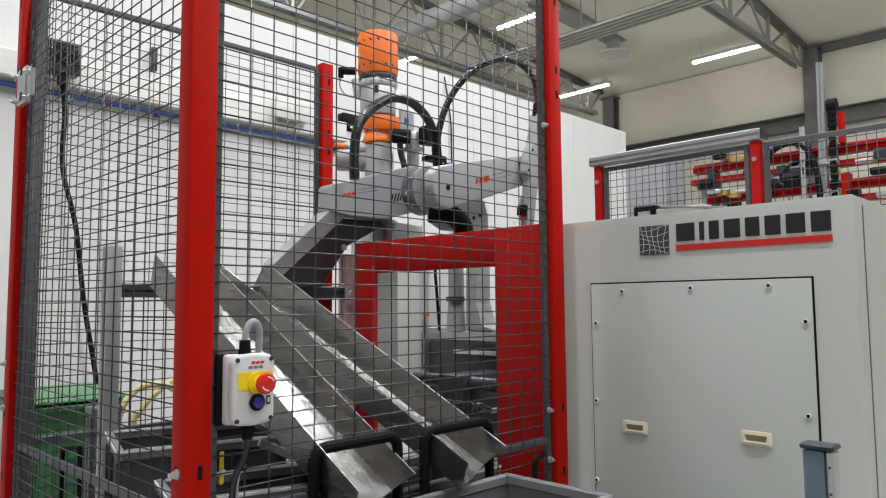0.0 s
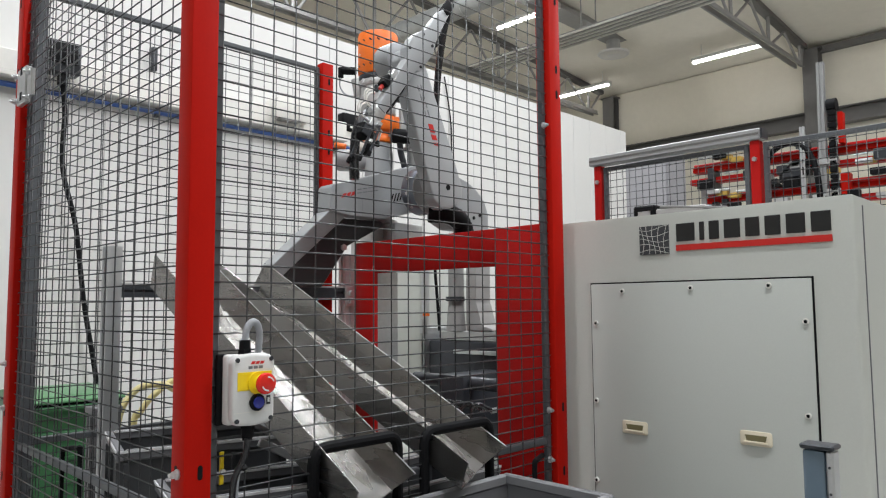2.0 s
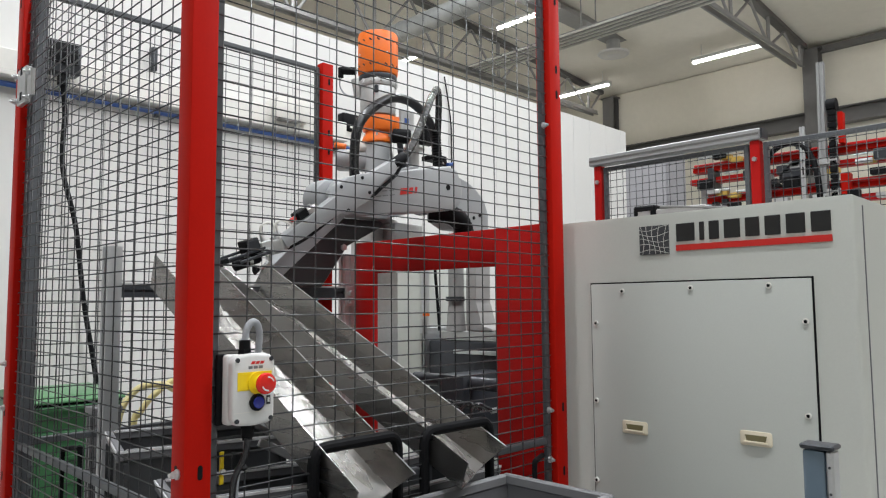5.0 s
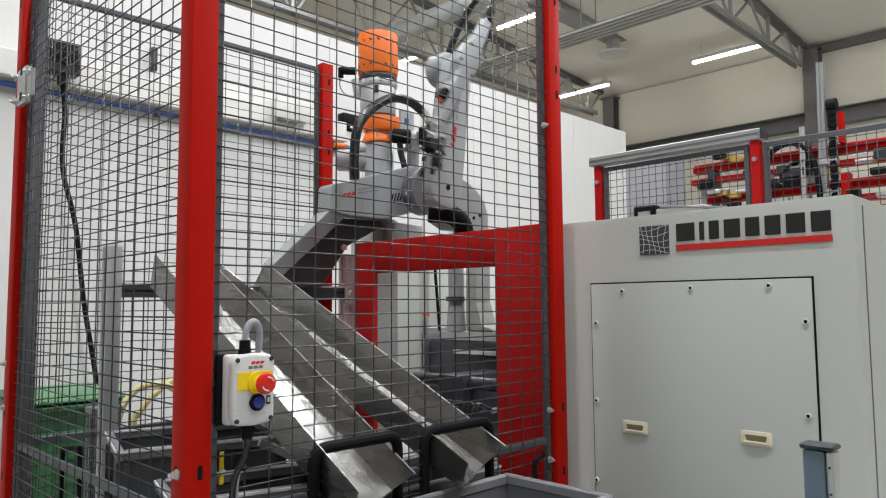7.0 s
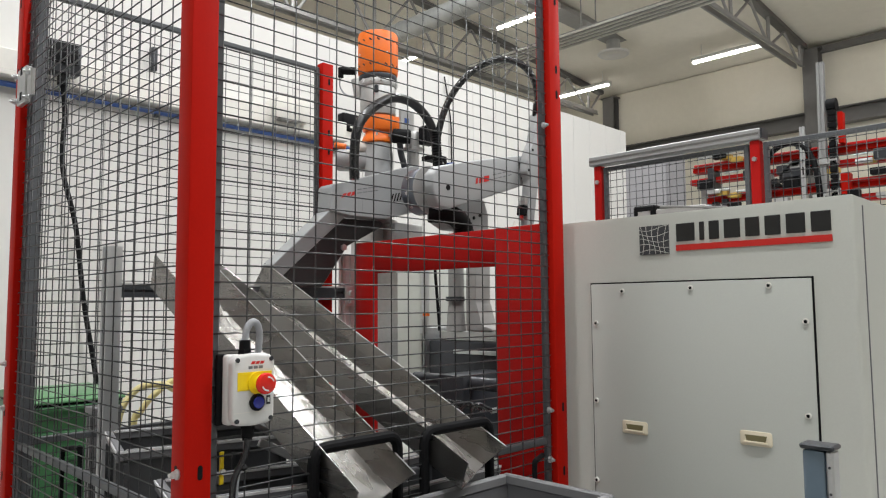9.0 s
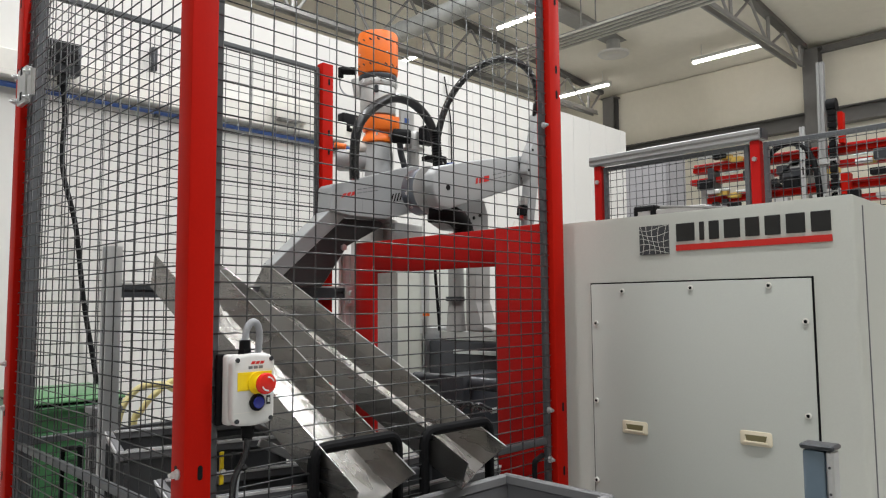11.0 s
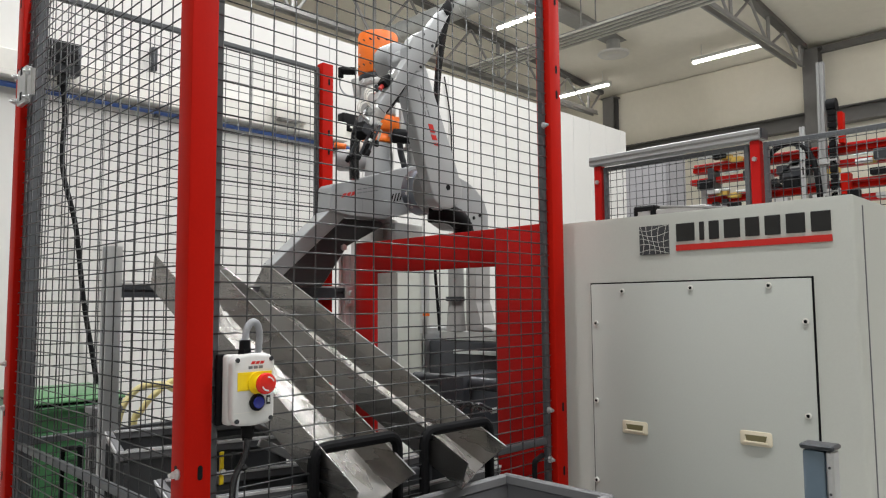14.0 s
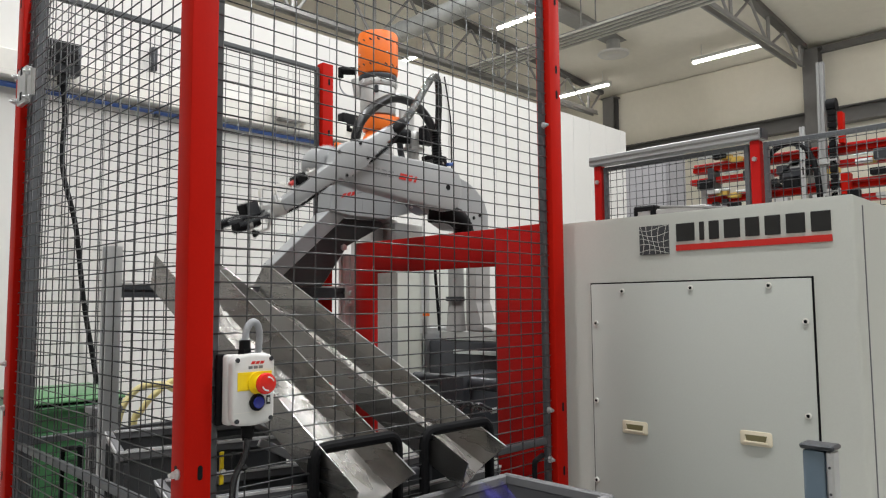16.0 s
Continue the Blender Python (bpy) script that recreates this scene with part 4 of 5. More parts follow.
# ---- hall fittings ----
def hall_fittings():
    def truss(x, y0, y1, zl, node, label):
        """Pitched truss: twin lower chords, a dark upper chord under the ceiling, fans of three webs from each lower node."""
        t = thing("roof_truss", label, "truss", pose(x, 0, 0), "roof trusses")
        for a in (-0.06, 0.028):
            bm = boxm(a, a + 0.008, y0, y1, zl - 0.035, zl + 0.045, 0.002, 1)
            boxm(a - 0.022 if a < 0 else a + 0.0085, a - 0.0005 if a < 0 else a + 0.03, y0, y1, zl - 0.035, zl - 0.026, 0.002, 1, bm=bm)
            part("lower_chord", bm, BEAM, t)
        for ya, yb in ((y0, RIDGE_Y), (RIDGE_Y, y1 + 0.2)):
            top = [(ya, roof(ya) - 0.075), (yb, roof(yb) - 0.075), (yb, roof(yb) - 0.006), (ya, roof(ya) - 0.006)]
            part("upper_chord", slab(top, "x", -0.06, 0.06), BEAM_DARK, t)
        y, half = node, 0.655
        while y > y0 + 1.0:
            for dy in (-half, 0.0, half):
                ye = min(y + dy, y1 + 0.15)
                part("web", rod((0, y + 0.06 * dy, zl), (0, ye, roof(ye) - 0.07), 0.021 if dy else 0.026, 8), BEAM, t)
            y -= 2 * half
        return t
    truss(-7.3, -9.9, 11.55, 5.05, 11.30, "grey welded steel roof truss over the partition")
    truss(-3.68, -9.9, 11.75, 5.13, 11.75, "grey welded steel roof truss over the machine")
    # end wall column, rails
    for x in (-3.58, -7.25):
        c = thing("column", "grey steel column against the end wall", "column", pose(x, 12.0, 0), "end wall columns")
        bm = boxm(-0.12, 0.12, -0.10, -0.085, 0, 5.40, 0.003, 1)
        boxm(-0.12, 0.12, 0.085, 0.10, 0, 5.40, 0.003, 1, bm=bm)
        boxm(-0.008, 0.008, -0.085, 0.085, 0, 5.40, bm=bm)
        part("shaft", bm, BEAM_DARK, c)
        part("head_plate", boxm(-0.16, 0.16, -0.10, 0.10, 5.401, 5.425), BEAM_DARK, c)
    r = thing("wall_rail", "dark grey steel rail along the end wall", "rail", pose(0, 12.05, 4.29))
    part("web", boxm(-8.9, 3.9, -0.02, 0.06, -0.13, 0.13, 0.004, 1), BEAM_DARK, r)
    part("flange", boxm(-8.9, 3.9, -0.12, -0.0205, -0.13, -0.11, 0.003, 1), BEAM_DARK, r)
    part("flange", boxm(-8.9, 3.9, -0.12, -0.0205, 0.11, 0.13, 0.003, 1), BEAM_DARK, r)
    tagged(link_mesh("trim", boxm(-3.46, 9.99, 12.02, 12.118, 5.36, 5.46, 0.004, 1), BEAM_DARK), "dark grey steel trim where end wall meets ceiling", "trim", kind="structure")
    # crosswise cable ladder
    c = thing("cable_ladder", "wide grey ribbed steel tray hung across the hall", "cable tray", pose(0, 8.1, 5.10))
    part("deck", boxm(-7.3, -2.0, -0.20, 0.20, -0.01, 0.01), BEAM, c)
    for y in (-0.20, -0.10, 0.0, 0.10, 0.20):
        part("rib", boxm(-7.3, -2.0, y - 0.012, y + 0.012, -0.035, -0.0105, 0.003, 1), TRUNK, c)
    for x in (-7.0, -5.2, -3.4):
        part("hanger", rod((x, -0.18, 0.01), (x, -0.18, 0.70), 0.01, 8), BEAM, c)
        part("hanger", rod((x, 0.18, 0.01), (x, 0.18, 0.68), 0.01, 8), BEAM, c)
    d = thing("ventilation_duct", "round galvanised ventilation duct under the ceiling", "duct", pose(0, 6.05, 4.98))
    for k in range(9):
        x = -8.9 + k * 1.1
        part("duct_length", rod((x, 0, 0), (x + 1.08, 0, 0), 0.125, 28), DUCT, d)
        part("joint_band", rod((x + 1.07, 0, 0), (x + 1.11, 0, 0), 0.132, 28), DUCT, d)
    for x in (-7.5, -4.8):
        part("strap", rod((x, 0, 0.12), (x, 0, 0.955), 0.008, 8), ZINC, d)
    # ceiling lamps
    first = None
    # The last thirteen stand out of view, added on the visible lamps' spacing
    for x, y in [(-7.15, 10.92), (-4.5, 10.92), (-1.72, 10.92), (-8.8, 7.89), (-6.13, 7.94), (-0.53, 7.94)] + [(x, y) for x in (-5.8, -3.15, -0.5, 2.15) for y in (4.1, 0.7, -2.7)]:
        m = pose(x, y, roof(y) - 0.25)
        if first is None:
            first = thing("ceiling_lamp", "white batten ceiling lamp with a glowing tube", "lamp", m, "batten ceiling lamps")
            part("housing", boxm(-0.56, 0.56, -0.05, 0.05, 0.0, 0.05, 0.006, 1), WALL, first)
            part("tube", rod((-0.54, 0, -0.022), (0.54, 0, -0.022), 0.02, 14), GLOW, first, "glowing tube")
            part("end_cap", boxm(-0.57, -0.545, -0.03, 0.03, -0.045, 0.0, 0.004, 1), WALL, first)
            part("end_cap", boxm(0.545, 0.57, -0.03, 0.03, -0.045, 0.0, 0.004, 1), WALL, first)
            for hx in (-0.4, 0.4):
                part("hanger", rod((hx, 0, 0.05), (hx, 0, 0.252), 0.004, 6), ZINC, first)
        else:
            copy_thing(first, m)
    v = thing("ceiling_diffuser", "flat round white ceiling air diffuser", "air diffuser", pose(-5.90, 9.9, 5.42))
    part("ring", rod((0, 0, 0.0), (0, 0, 0.028), 0.24, 36, 0.255), WALL, v)
    part("core", rod((0, 0, -0.012), (0, 0, -0.001), 0.16, 28, 0.20), TRUNK, v)
    part("neck", rod((0, 0, 0.028), (0, 0, 0.24), 0.11, 24), DUCT, v)
    part("branch_box", boxm(-0.16, 0.16, -4.2, 0.15, 0.235, 0.32, 0.004, 1), BEAM, v, "grey flat branch duct")
    part("cone", rod((0, 0, -0.024), (0, 0, -0.013), 0.07, 24, 0.10), WALL, v)
    # on the partition
    w = thing("cable_trunking", "light grey cable trunking along the white partition", "cable trunking", pose(-4.0, 0, 0))
    for k in range(6):
        y = -3.0 + k * 2.0
        if y < 3.0:
            part("trunk_cover", boxm(0.002, 0.09, y, min(y + 1.996, 3.0), 2.572, 2.682, 0.004, 1), TRUNK, w)
    part("trunk_lip", boxm(0.002, 0.10, -3.0, 3.0, 2.547, 2.5715, 0.003, 1), TRUNK, w)
    b = thing("air_pipe", "blue compressed-air pipe clipped to the partition", "pipe", pose(-3.96, 0, 2.515))
    part("pipe", rod((0, -9.0, 0), (0, 3.05, 0), 0.015, 14), BLUE_PIPE, b)
    for y in (-1.5, 0.4, 1.68, 2.95):
        part("pipe_clip", boxm(-0.036, 0.010, y - 0.015, y + 0.015, -0.025, 0.022, 0.004, 1), DARK, b)
    s = thing("socket_box", "dark grey power socket box high on the wall", "socket box", pose(-3.9, 1.135, 2.66))
    part("box", boxm(-0.005, 0.09, -0.10, 0.085, -0.075, 0.085, 0.01, 2), DARK, s)
    part("lid", boxm(0.0905, 0.11, -0.08, 0.065, -0.03, 0.075, 0.008, 2), BLACK, s)
    part("gland", rod((0.05, 0.01, -0.075), (0.05, 0.01, -0.13), 0.025, 14), BLACK, s)
    part("cable", tube(curve_points([(0.05, 0.01, -0.11), (0.02, 0.035, -0.26), (0.02, 0.035, -0.55), (0.02, 0.105, -0.84), (0.03, 0.155, -1.24), (0.05, 0.225, -1.68), (0.06, 0.255, -2.17), (0.08, 0.275, -2.64)], 60), 0.013, 8), BLACK, s, "black hanging cable")
    j = thing("junction_box", "black junction box at the end of the air pipe", "junction box", pose(-3.998, 3.10, 2.69))
    part("box", boxm(0.0, 0.07, -0.12, 0.05, -0.05, 0.07, 0.008, 2), BLACK, j)
    part("label", boxm(0.0702, 0.072, -0.06, 0.02, -0.035, -0.01), TRUNK, j)
    part("bracket", boxm(0.0, 0.05, -0.10, 0.10, -0.16, -0.055, 0.004, 1), TRUNK, j)
    part("cord", tube(curve_points([(0.04, 0.03, -0.05), (0.04, 0.04, -0.2), (0.05, 0.03, -0.4)], 10), 0.008, 8), BLACK, j)
    h = thing("wall_switch", "narrow grey switch with a white base on the wall", "switch", pose(-3.998, 1.655, 2.82))
    part("base", boxm(0.0, 0.03, -0.03, 0.03, -0.2, -0.07, 0.004, 1), WALL, h)
    part("lever", boxm(0.0, 0.05, -0.016, 0.016, -0.068, 0.07, 0.005, 2), DARK, h)
    e = thing("wall_bracket", "beige wall box with a curved end on the trunking", "wall box", pose(-3.9, 2.45, 2.605))
    part("shell", slab([(-0.06, 0.0), (0.20, 0.0), (0.20, 0.15), (-0.01, 0.15), (-0.045, 0.13), (-0.06, 0.09)], "x", -0.098, 0.05, 0.006, 2), TRUNK, e)
    part("foot", boxm(-0.008, 0.055, -0.02, 0.12, -0.012, -0.0005), BEAM, e)
    k = thing("hanging_cord", "thin black cord hanging on the partition", "cord", pose(-3.985, 0, 0))
    part("cord", tube(curve_points([(0, 4.05, 3.27), (0, 4.12, 2.9), (0, 4.13, 2.5), (0, 4.15, 2.0), (0, 4.14, 0.3)], 30), 0.006, 6), BLACK, k)


# ---- behind and on top of the machine ----
def back_gantry():
    f = thing("top_fence", "low guard fence on the machine's top with red posts", "fence", pose(0, 2.65, 1.637))
    for x in (-1.664, -0.995):
        p = part("post", boxm(x - 0.018, x + 0.018, -0.018, 0.018, 0, 0.36, 0.003, 1), RED_DARK, f, "red post")
        part("slot", boxm(x - 0.004, x + 0.004, -0.0185, -0.014, 0.10, 0.125), BLACK, p)
        part("bolt", rod((x, -0.018, 0.29), (x, -0.026, 0.29), 0.009, 8), ZINC, p)
    part("top_rail", boxm(-1.70, -0.97, -0.03, 0.03, 0.362, 0.402, 0.004, 1), TRUNK_DARK, f, "grey top rail")
    part("rail_groove", boxm(-1.695, -0.975, -0.0315, -0.0295, 0.378, 0.386), BEAM_DARK, f)
    part("rail_end", boxm(-0.969, -0.962, -0.028, 0.028, 0.364, 0.40), DARK, f)
    for x0, x1, top in ((-1.64, -1.02, 0.352), (-0.968, -0.20, 0.350)):
        for u in (x0, x1 - 0.018):
            part("frame_upright", boxm(u, u + 0.018, -0.009, 0.009, 0.01, top, 0.002, 1), FRAME, f)
        part("frame_bar", boxm(x0 + 0.0185, x1 - 0.0185, -0.009, 0.009, top - 0.018, top, 0.002, 1), FRAME, f)
        x = x0 + 0.035
        while x < x1 - 0.02:
            wire(f, (x, -0.010, 0.0), (x, -0.010, top - 0.01), 0.0014)
            x += 0.03
        z = 0.02
        while z < top - 0.02:
            wire(f, (x0 + 0.01, -0.013, z), (x1 - 0.01, -0.013, z), 0.0014)
            z += 0.03
    part("far_post", boxm(-0.198, -0.155, -0.022, 0.022, 0, 0.36, 0.003, 1), RED, f, "red post")
    # neighbouring machine's linear unit
    g = thing("linear_gantry", "red and yellow linear handling gantry of the next machine", "gantry", pose(0, 4.2, 0))
    for z, x0 in ((2.215, -1.95), (2.02, -1.87)):
        part("axis_beam", boxm(x0, 0.8, -0.04, 0.04, z - 0.016, z + 0.016, 0.004, 1), RED, g, "red axis beam")
        part("guide_rail", rod((x0 + 0.02, -0.05, z + 0.02), (0.8, -0.05, z + 0.02), 0.012, 10), RED_DARK, g)
        part("lower_beam", boxm(x0 - 0.03, 0.8, -0.02, 0.05, z - 0.085, z - 0.05, 0.004, 1), RED_DARK, g, "dark red beam")
        part("end_plate", boxm(x0 + 0.10, x0 + 0.135, -0.06, 0.05, z - 0.13, z + 0.0, 0.003, 1), DARK, g)
    for x, z in ((-1.72, 2.26), (-1.66, 2.24), (-1.75, 2.05), (-1.68, 2.03), (-0.98, 2.13), (-0.92, 2.15), (-1.15, 2.10), (-0.8, 2.12)):
        blk = boxm(x - 0.03, x + 0.03, -0.09, -0.052, z - 0.014, z + 0.016, 0.004, 1)
        rod((x - 0.045, -0.07, z), (x - 0.03, -0.07, z), 0.008, 10, bm=blk)
        part("slide_block", blk, BRASS, g, "yellow slide block")
    for x, z in ((-1.60, 2.14), (-1.40, 2.10), (-1.35, 2.08), (-1.47, 2.07)):
        part("valve", boxm(x - 0.03, x + 0.03, -0.08, -0.03, z - 0.03, z + 0.03, 0.004, 1), DARK, g)
    rnd = random.Random(5)
    for k in range(64):
        x, z = rnd.uniform(-1.85, -0.35), rnd.choice((1.93, 1.97, 2.06, 2.10, 2.13, 2.16, 2.27)) + rnd.uniform(-0.015, 0.015)
        w, h = rnd.uniform(0.015, 0.05), rnd.uniform(0.01, 0.03)
        nm, mt = rnd.choice((("fitting", DARK), ("fitting", CAST), ("fitting", BLACK), ("cylinder", ZINC)))
        if nm == "cylinder":
            part(nm, rod((x - w * 1.5, -0.09, z), (x + w * 1.5, -0.09, z), h * 0.5, 12), mt, g)
        else:
            part(nm, boxm(x - w, x + w, -0.11, -0.06, z - h, z + h, 0.003, 1), mt, g)
    part("mast", profile_bar("z", (-1.205, -0.08, 1.4), (-1.19, -0.08, 2.70), 0.017), TRUNK_DARK, g, "grey profile mast")
    part("side_mast", profile_bar("z", (-1.30, -0.10, 1.4), (-1.29, -0.10, 2.36), 0.012), ALU, g, "aluminium mast")
    for i in range(21):
        z = 1.75 + 0.034 * i
        part("chain_link", boxm(-1.160, -1.124, -0.11, -0.075, z, z + 0.030, 0.003, 1), BLACK, g)
    part("chain_bend", rod((-1.165, -0.078, 2.455), (-1.12, -0.078, 2.455), 0.036, 18), BLACK, g)
    part("chain_guard", boxm(-1.115, -1.09, -0.10, -0.05, 2.24, 2.41, 0.004, 1), RED, g)
    part("carriage", boxm(-1.115, -1.07, -0.10, -0.04, 1.96, 2.08, 0.004, 1), RED, g)
    part("cable_arch", tube(curve_points([(-1.50, -0.10, 1.95), (-1.49, -0.10, 2.15), (-1.45, -0.10, 2.25), (-1.36, -0.10, 2.28), (-1.28, -0.10, 2.24), (-1.23, -0.10, 2.12), (-1.215, -0.10, 1.95)], 40), 0.016, 10, ribs=0.06), BLACK, g, "black cable arch")
    for x in (-1.9, 0.6):
        part("gantry_leg", boxm(x - 0.05, x + 0.05, 0.06, 0.16, 0, 2.15, 0.005, 1), BEAM, g)
    c = thing("control_cabinet", "tall pale grey control cabinet behind the machine", "cabinet", pose(-2.40, 4.54, 0))
    part("body", boxm(-0.154, 0.150, -0.14, 0.14, 0.06, 2.46, 0.006, 2), CABINET, c)
    part("plinth", boxm(-0.145, 0.14, -0.13, 0.13, 0, 0.0595), DARK, c)
    part("door", boxm(0.1505, 0.158, -0.13, 0.13, 0.10, 2.43, 0.003, 1), CABINET, c)
    m = thing("signal_unit", "small black terminal on the machine's top", "terminal", pose(-1.19, 2.2, 1.637))
    part("case", boxm(-0.045, 0.035, -0.03, 0.03, 0.0, 0.095, 0.005, 1), BLACK, m)
    part("display", boxm(-0.025, 0.02, -0.032, -0.0305, 0.05, 0.075), CAST, m)
    l = thing("machine_hatch", "bare metal sliding hatch on the machine's top", "hatch", pose(-1.06, 2.2, 1.637))
    part("lid", boxm(-0.075, 0.09, -0.06, 0.2, 0.0, 0.075, 0.004, 1), BEAM, l)
    part("runner", rod((-0.06, -0.055, 0.080), (0.16, -0.055, 0.055), 0.006, 8), BEAM_DARK, l)


# ---- in and round the cell ----
def stop_box():
    t = thing("stop_switch_box", "grey push-button box with red mushroom stop and blue button", "switch box", pose(FX + 0.012, 0.660, 1.256))
    part("mounting_plate", boxm(0.0, 0.008, -0.05, 0.03, -0.062, 0.062, 0.002, 1), BLACK, t, "black mounting plate")
    part("base", boxm(0.008, 0.034, -0.041, 0.041, -0.061, 0.061, 0.006, 3), BOXGREY, t)
    lid = [(-0.041, -0.050), (-0.033, -0.060), (0.0, -0.063), (0.033, -0.060), (0.041, -0.050), (0.041, 0.050), (0.033, 0.060), (0.0, 0.063), (-0.033, 0.060), (-0.041, 0.050)]
    part("lid", slab(lid, "x", 0.0345, 0.062, 0.006, 3), BOXGREY, t)
    for z in (0.0335, -0.0385):
        part("lid_seam", boxm(0.0600, 0.06225, -0.0385, 0.0385, z - 0.0005, z + 0.0005), TRUNK, t)
    for y in (-0.033, 0.033):
        for z in (-0.052, 0.052):
            s = rod((0.0605, y, z), (0.0635, y, z), 0.0042, 12)
            part("lid_screw", s, DARK, t)
    part("label_plate", boxm(0.0618, 0.0632, -0.033, 0.034, -0.001, 0.031, 0.0005, 1), YELLOW, t, "yellow label plate")
    st = part("stop_button", rod((0.064, 0.010, 0.011), (0.080, 0.010, 0.011), 0.014, 24), YELLOW, t, "red mushroom stop button")
    cap = rod((0.080, 0.010, 0.011), (0.100, 0.010, 0.011), 0.0185, 32, bevel=0.007)
    part("mushroom_head", cap, BUTTON_RED, st)
    part("collar", rod((0.0632, 0.006, 0.011), (0.068, 0.006, 0.011), 0.020, 28), YELLOW, st)
    bb = part("push_button", rod((0.062, 0.004, -0.022), (0.071, 0.004, -0.022), 0.015, 28, bevel=0.003), BLACK, t, "blue illuminated button with black ring")
    part("lens", rod((0.071, 0.004, -0.022), (0.076, 0.004, -0.022), 0.0105, 24, bevel=0.002), BUTTON_BLUE, bb)
    part("symbol_plate", boxm(0.0618, 0.063, 0.024, 0.032, -0.028, -0.012), DARK, t)
    part("symbol", boxm(0.063, 0.0634, 0.026, 0.030, -0.024, -0.016), BOXGREY, t)
    for k in range(3):
        y = -0.008 + 0.009 * k
        part("brand_mark", slab([(y, 0.044), (y + 0.007, 0.044), (y + 0.010, 0.049), (y + 0.003, 0.049)], "x", 0.0615, 0.0625), INK_RED, t)
        part("brand_mark", boxm(0.0615, 0.0625, -0.012 + 0.010 * k, -0.004 + 0.010 * k, 0.036, 0.041), INK_GREY, t)
    gl = rod((0.035, -0.008, 0.061), (0.035, -0.008, 0.070), 0.013, 6)
    rod((0.035, -0.008, 0.070), (0.035, -0.008, 0.086), 0.0105, 18, bm=gl)
    part("upper_gland", gl, BLACK, t, "black cable gland")
    part("lead", tube(curve_points([(0.035, -0.008, 0.084), (0.035, -0.005, 0.105), (0.034, 0.006, 0.117), (0.030, 0.019, 0.112), (0.024, 0.026, 0.09), (0.012, 0.027, 0.05)], 30), 0.0066, 12), GREY_CABLE, t, "grey cable loop")
    gl = rod((0.035, 0.0, -0.061), (0.035, 0.0, -0.070), 0.014, 6)
    rod((0.035, 0.0, -0.070), (0.035, -0.001, -0.090), 0.0115, 18, 0.009, bm=gl)
    part("lower_gland", gl, BLACK, t, "black cable gland")
    part("lead", tube(curve_points([(0.035, -0.001, -0.086), (0.028, -0.002, -0.12), (0.008, -0.010, -0.16), (0.006, -0.010, -0.25), (0.010, -0.010, -0.5), (0.01, -0.01, -1.245)], 40), 0.0062, 12), GREY_CABLE, t, "grey cable")
    part("lead", tube(curve_points([(0.045, -0.004, -0.086), (0.040, -0.008, -0.12), (0.022, -0.020, -0.16), (0.018, -0.022, -0.25), (0.02, -0.022, -0.5), (0.02, -0.022, -1.245)], 40), 0.0062, 12), BLACK_GLOSS, t, "black cable")
    part("cable_tie", rod((0.020, -0.004, -0.137), (0.019, -0.004, -0.141), 0.010, 14), BLACK, t)
    for a0 in (20, 200):
        pts = [(0.1003, 0.010 + y, 0.011 + z) for y, z in arc(0, 0, 0.0115, a0, a0 + 75, 8)]
        part("turn_arrow", tube(pts, 0.0014, 6), WALL, st, "white turn arrow")
    for p in t.children_recursive:
        p.data.transform(Matrix.Diagonal((0.76, 1, 1, 1)))


def crate(m, sx, sy, h, mat, label, lid=None, wall=0.006, group="plastic crates"):
    """Ribbed open plastic crate with a thick rim."""
    t = thing("plastic_crate", label, "crate", m, group)
    part("bottom", boxm(0.01, sx - 0.01, 0.01, sy - 0.01, 0, 0.008), mat, t)
    part("side", boxm(0.008, 0.008 + wall, 0.008, sy - 0.008, 0.0085, h - 0.025), mat, t)
    part("side", boxm(sx - 0.008 - wall, sx - 0.008, 0.008, sy - 0.008, 0.0085, h - 0.025), mat, t)
    part("side", boxm(0.0145, sx - 0.0145, 0.008, 0.008 + wall, 0.0085, h - 0.025), mat, t)
    part("side", boxm(0.0145, sx - 0.0145, sy - 0.008 - wall, sy - 0.008, 0.0085, h - 0.025), mat, t)
    rim = boxm(0, sx, 0, 0.018, h - 0.025, h, 0.004, 1)
    boxm(0, sx, sy - 0.018, sy, h - 0.025, h, 0.004, 1, bm=rim)
    boxm(0, 0.018, 0.018, sy - 0.018, h - 0.025, h, 0.004, 1, bm=rim)
    boxm(sx - 0.018, sx, 0.018, sy - 0.018, h - 0.025, h, 0.004, 1, bm=rim)
    part("rim", rim, lid or mat, t)
    # Dark crates get thin light strips along three rim edges
    if mat is TOTE:
        edge = boxm(sx - 0.0005, sx + 0.0025, 0.004, sy - 0.004, h - 0.006, h - 0.0005)
        boxm(0.004, sx - 0.004, -0.0025, 0.0005, h - 0.006, h - 0.0005, bm=edge)
        boxm(0.0175, 0.020, 0.02, sy - 0.02, h - 0.005, h - 0.0005, bm=edge)
        part("light_edge", edge, RIM_EDGE, t, "light strip along the rim edge")
    n = max(2, int(sy / 0.11))
    for k in range(n + 1):
        y = 0.02 + (sy - 0.04) * k / n
        part("rib", boxm(sx - 0.0075, sx - 0.001, y - 0.004, y + 0.004, 0.02, h - 0.03), mat, t)
    n = max(2, int(sx / 0.11))
    for k in range(n + 1):
        x = 0.02 + (sx - 0.04) * k / n
        part("rib", boxm(x - 0.004, x + 0.004, 0.001, 0.0075, 0.02, h - 0.03), mat, t)
    return t


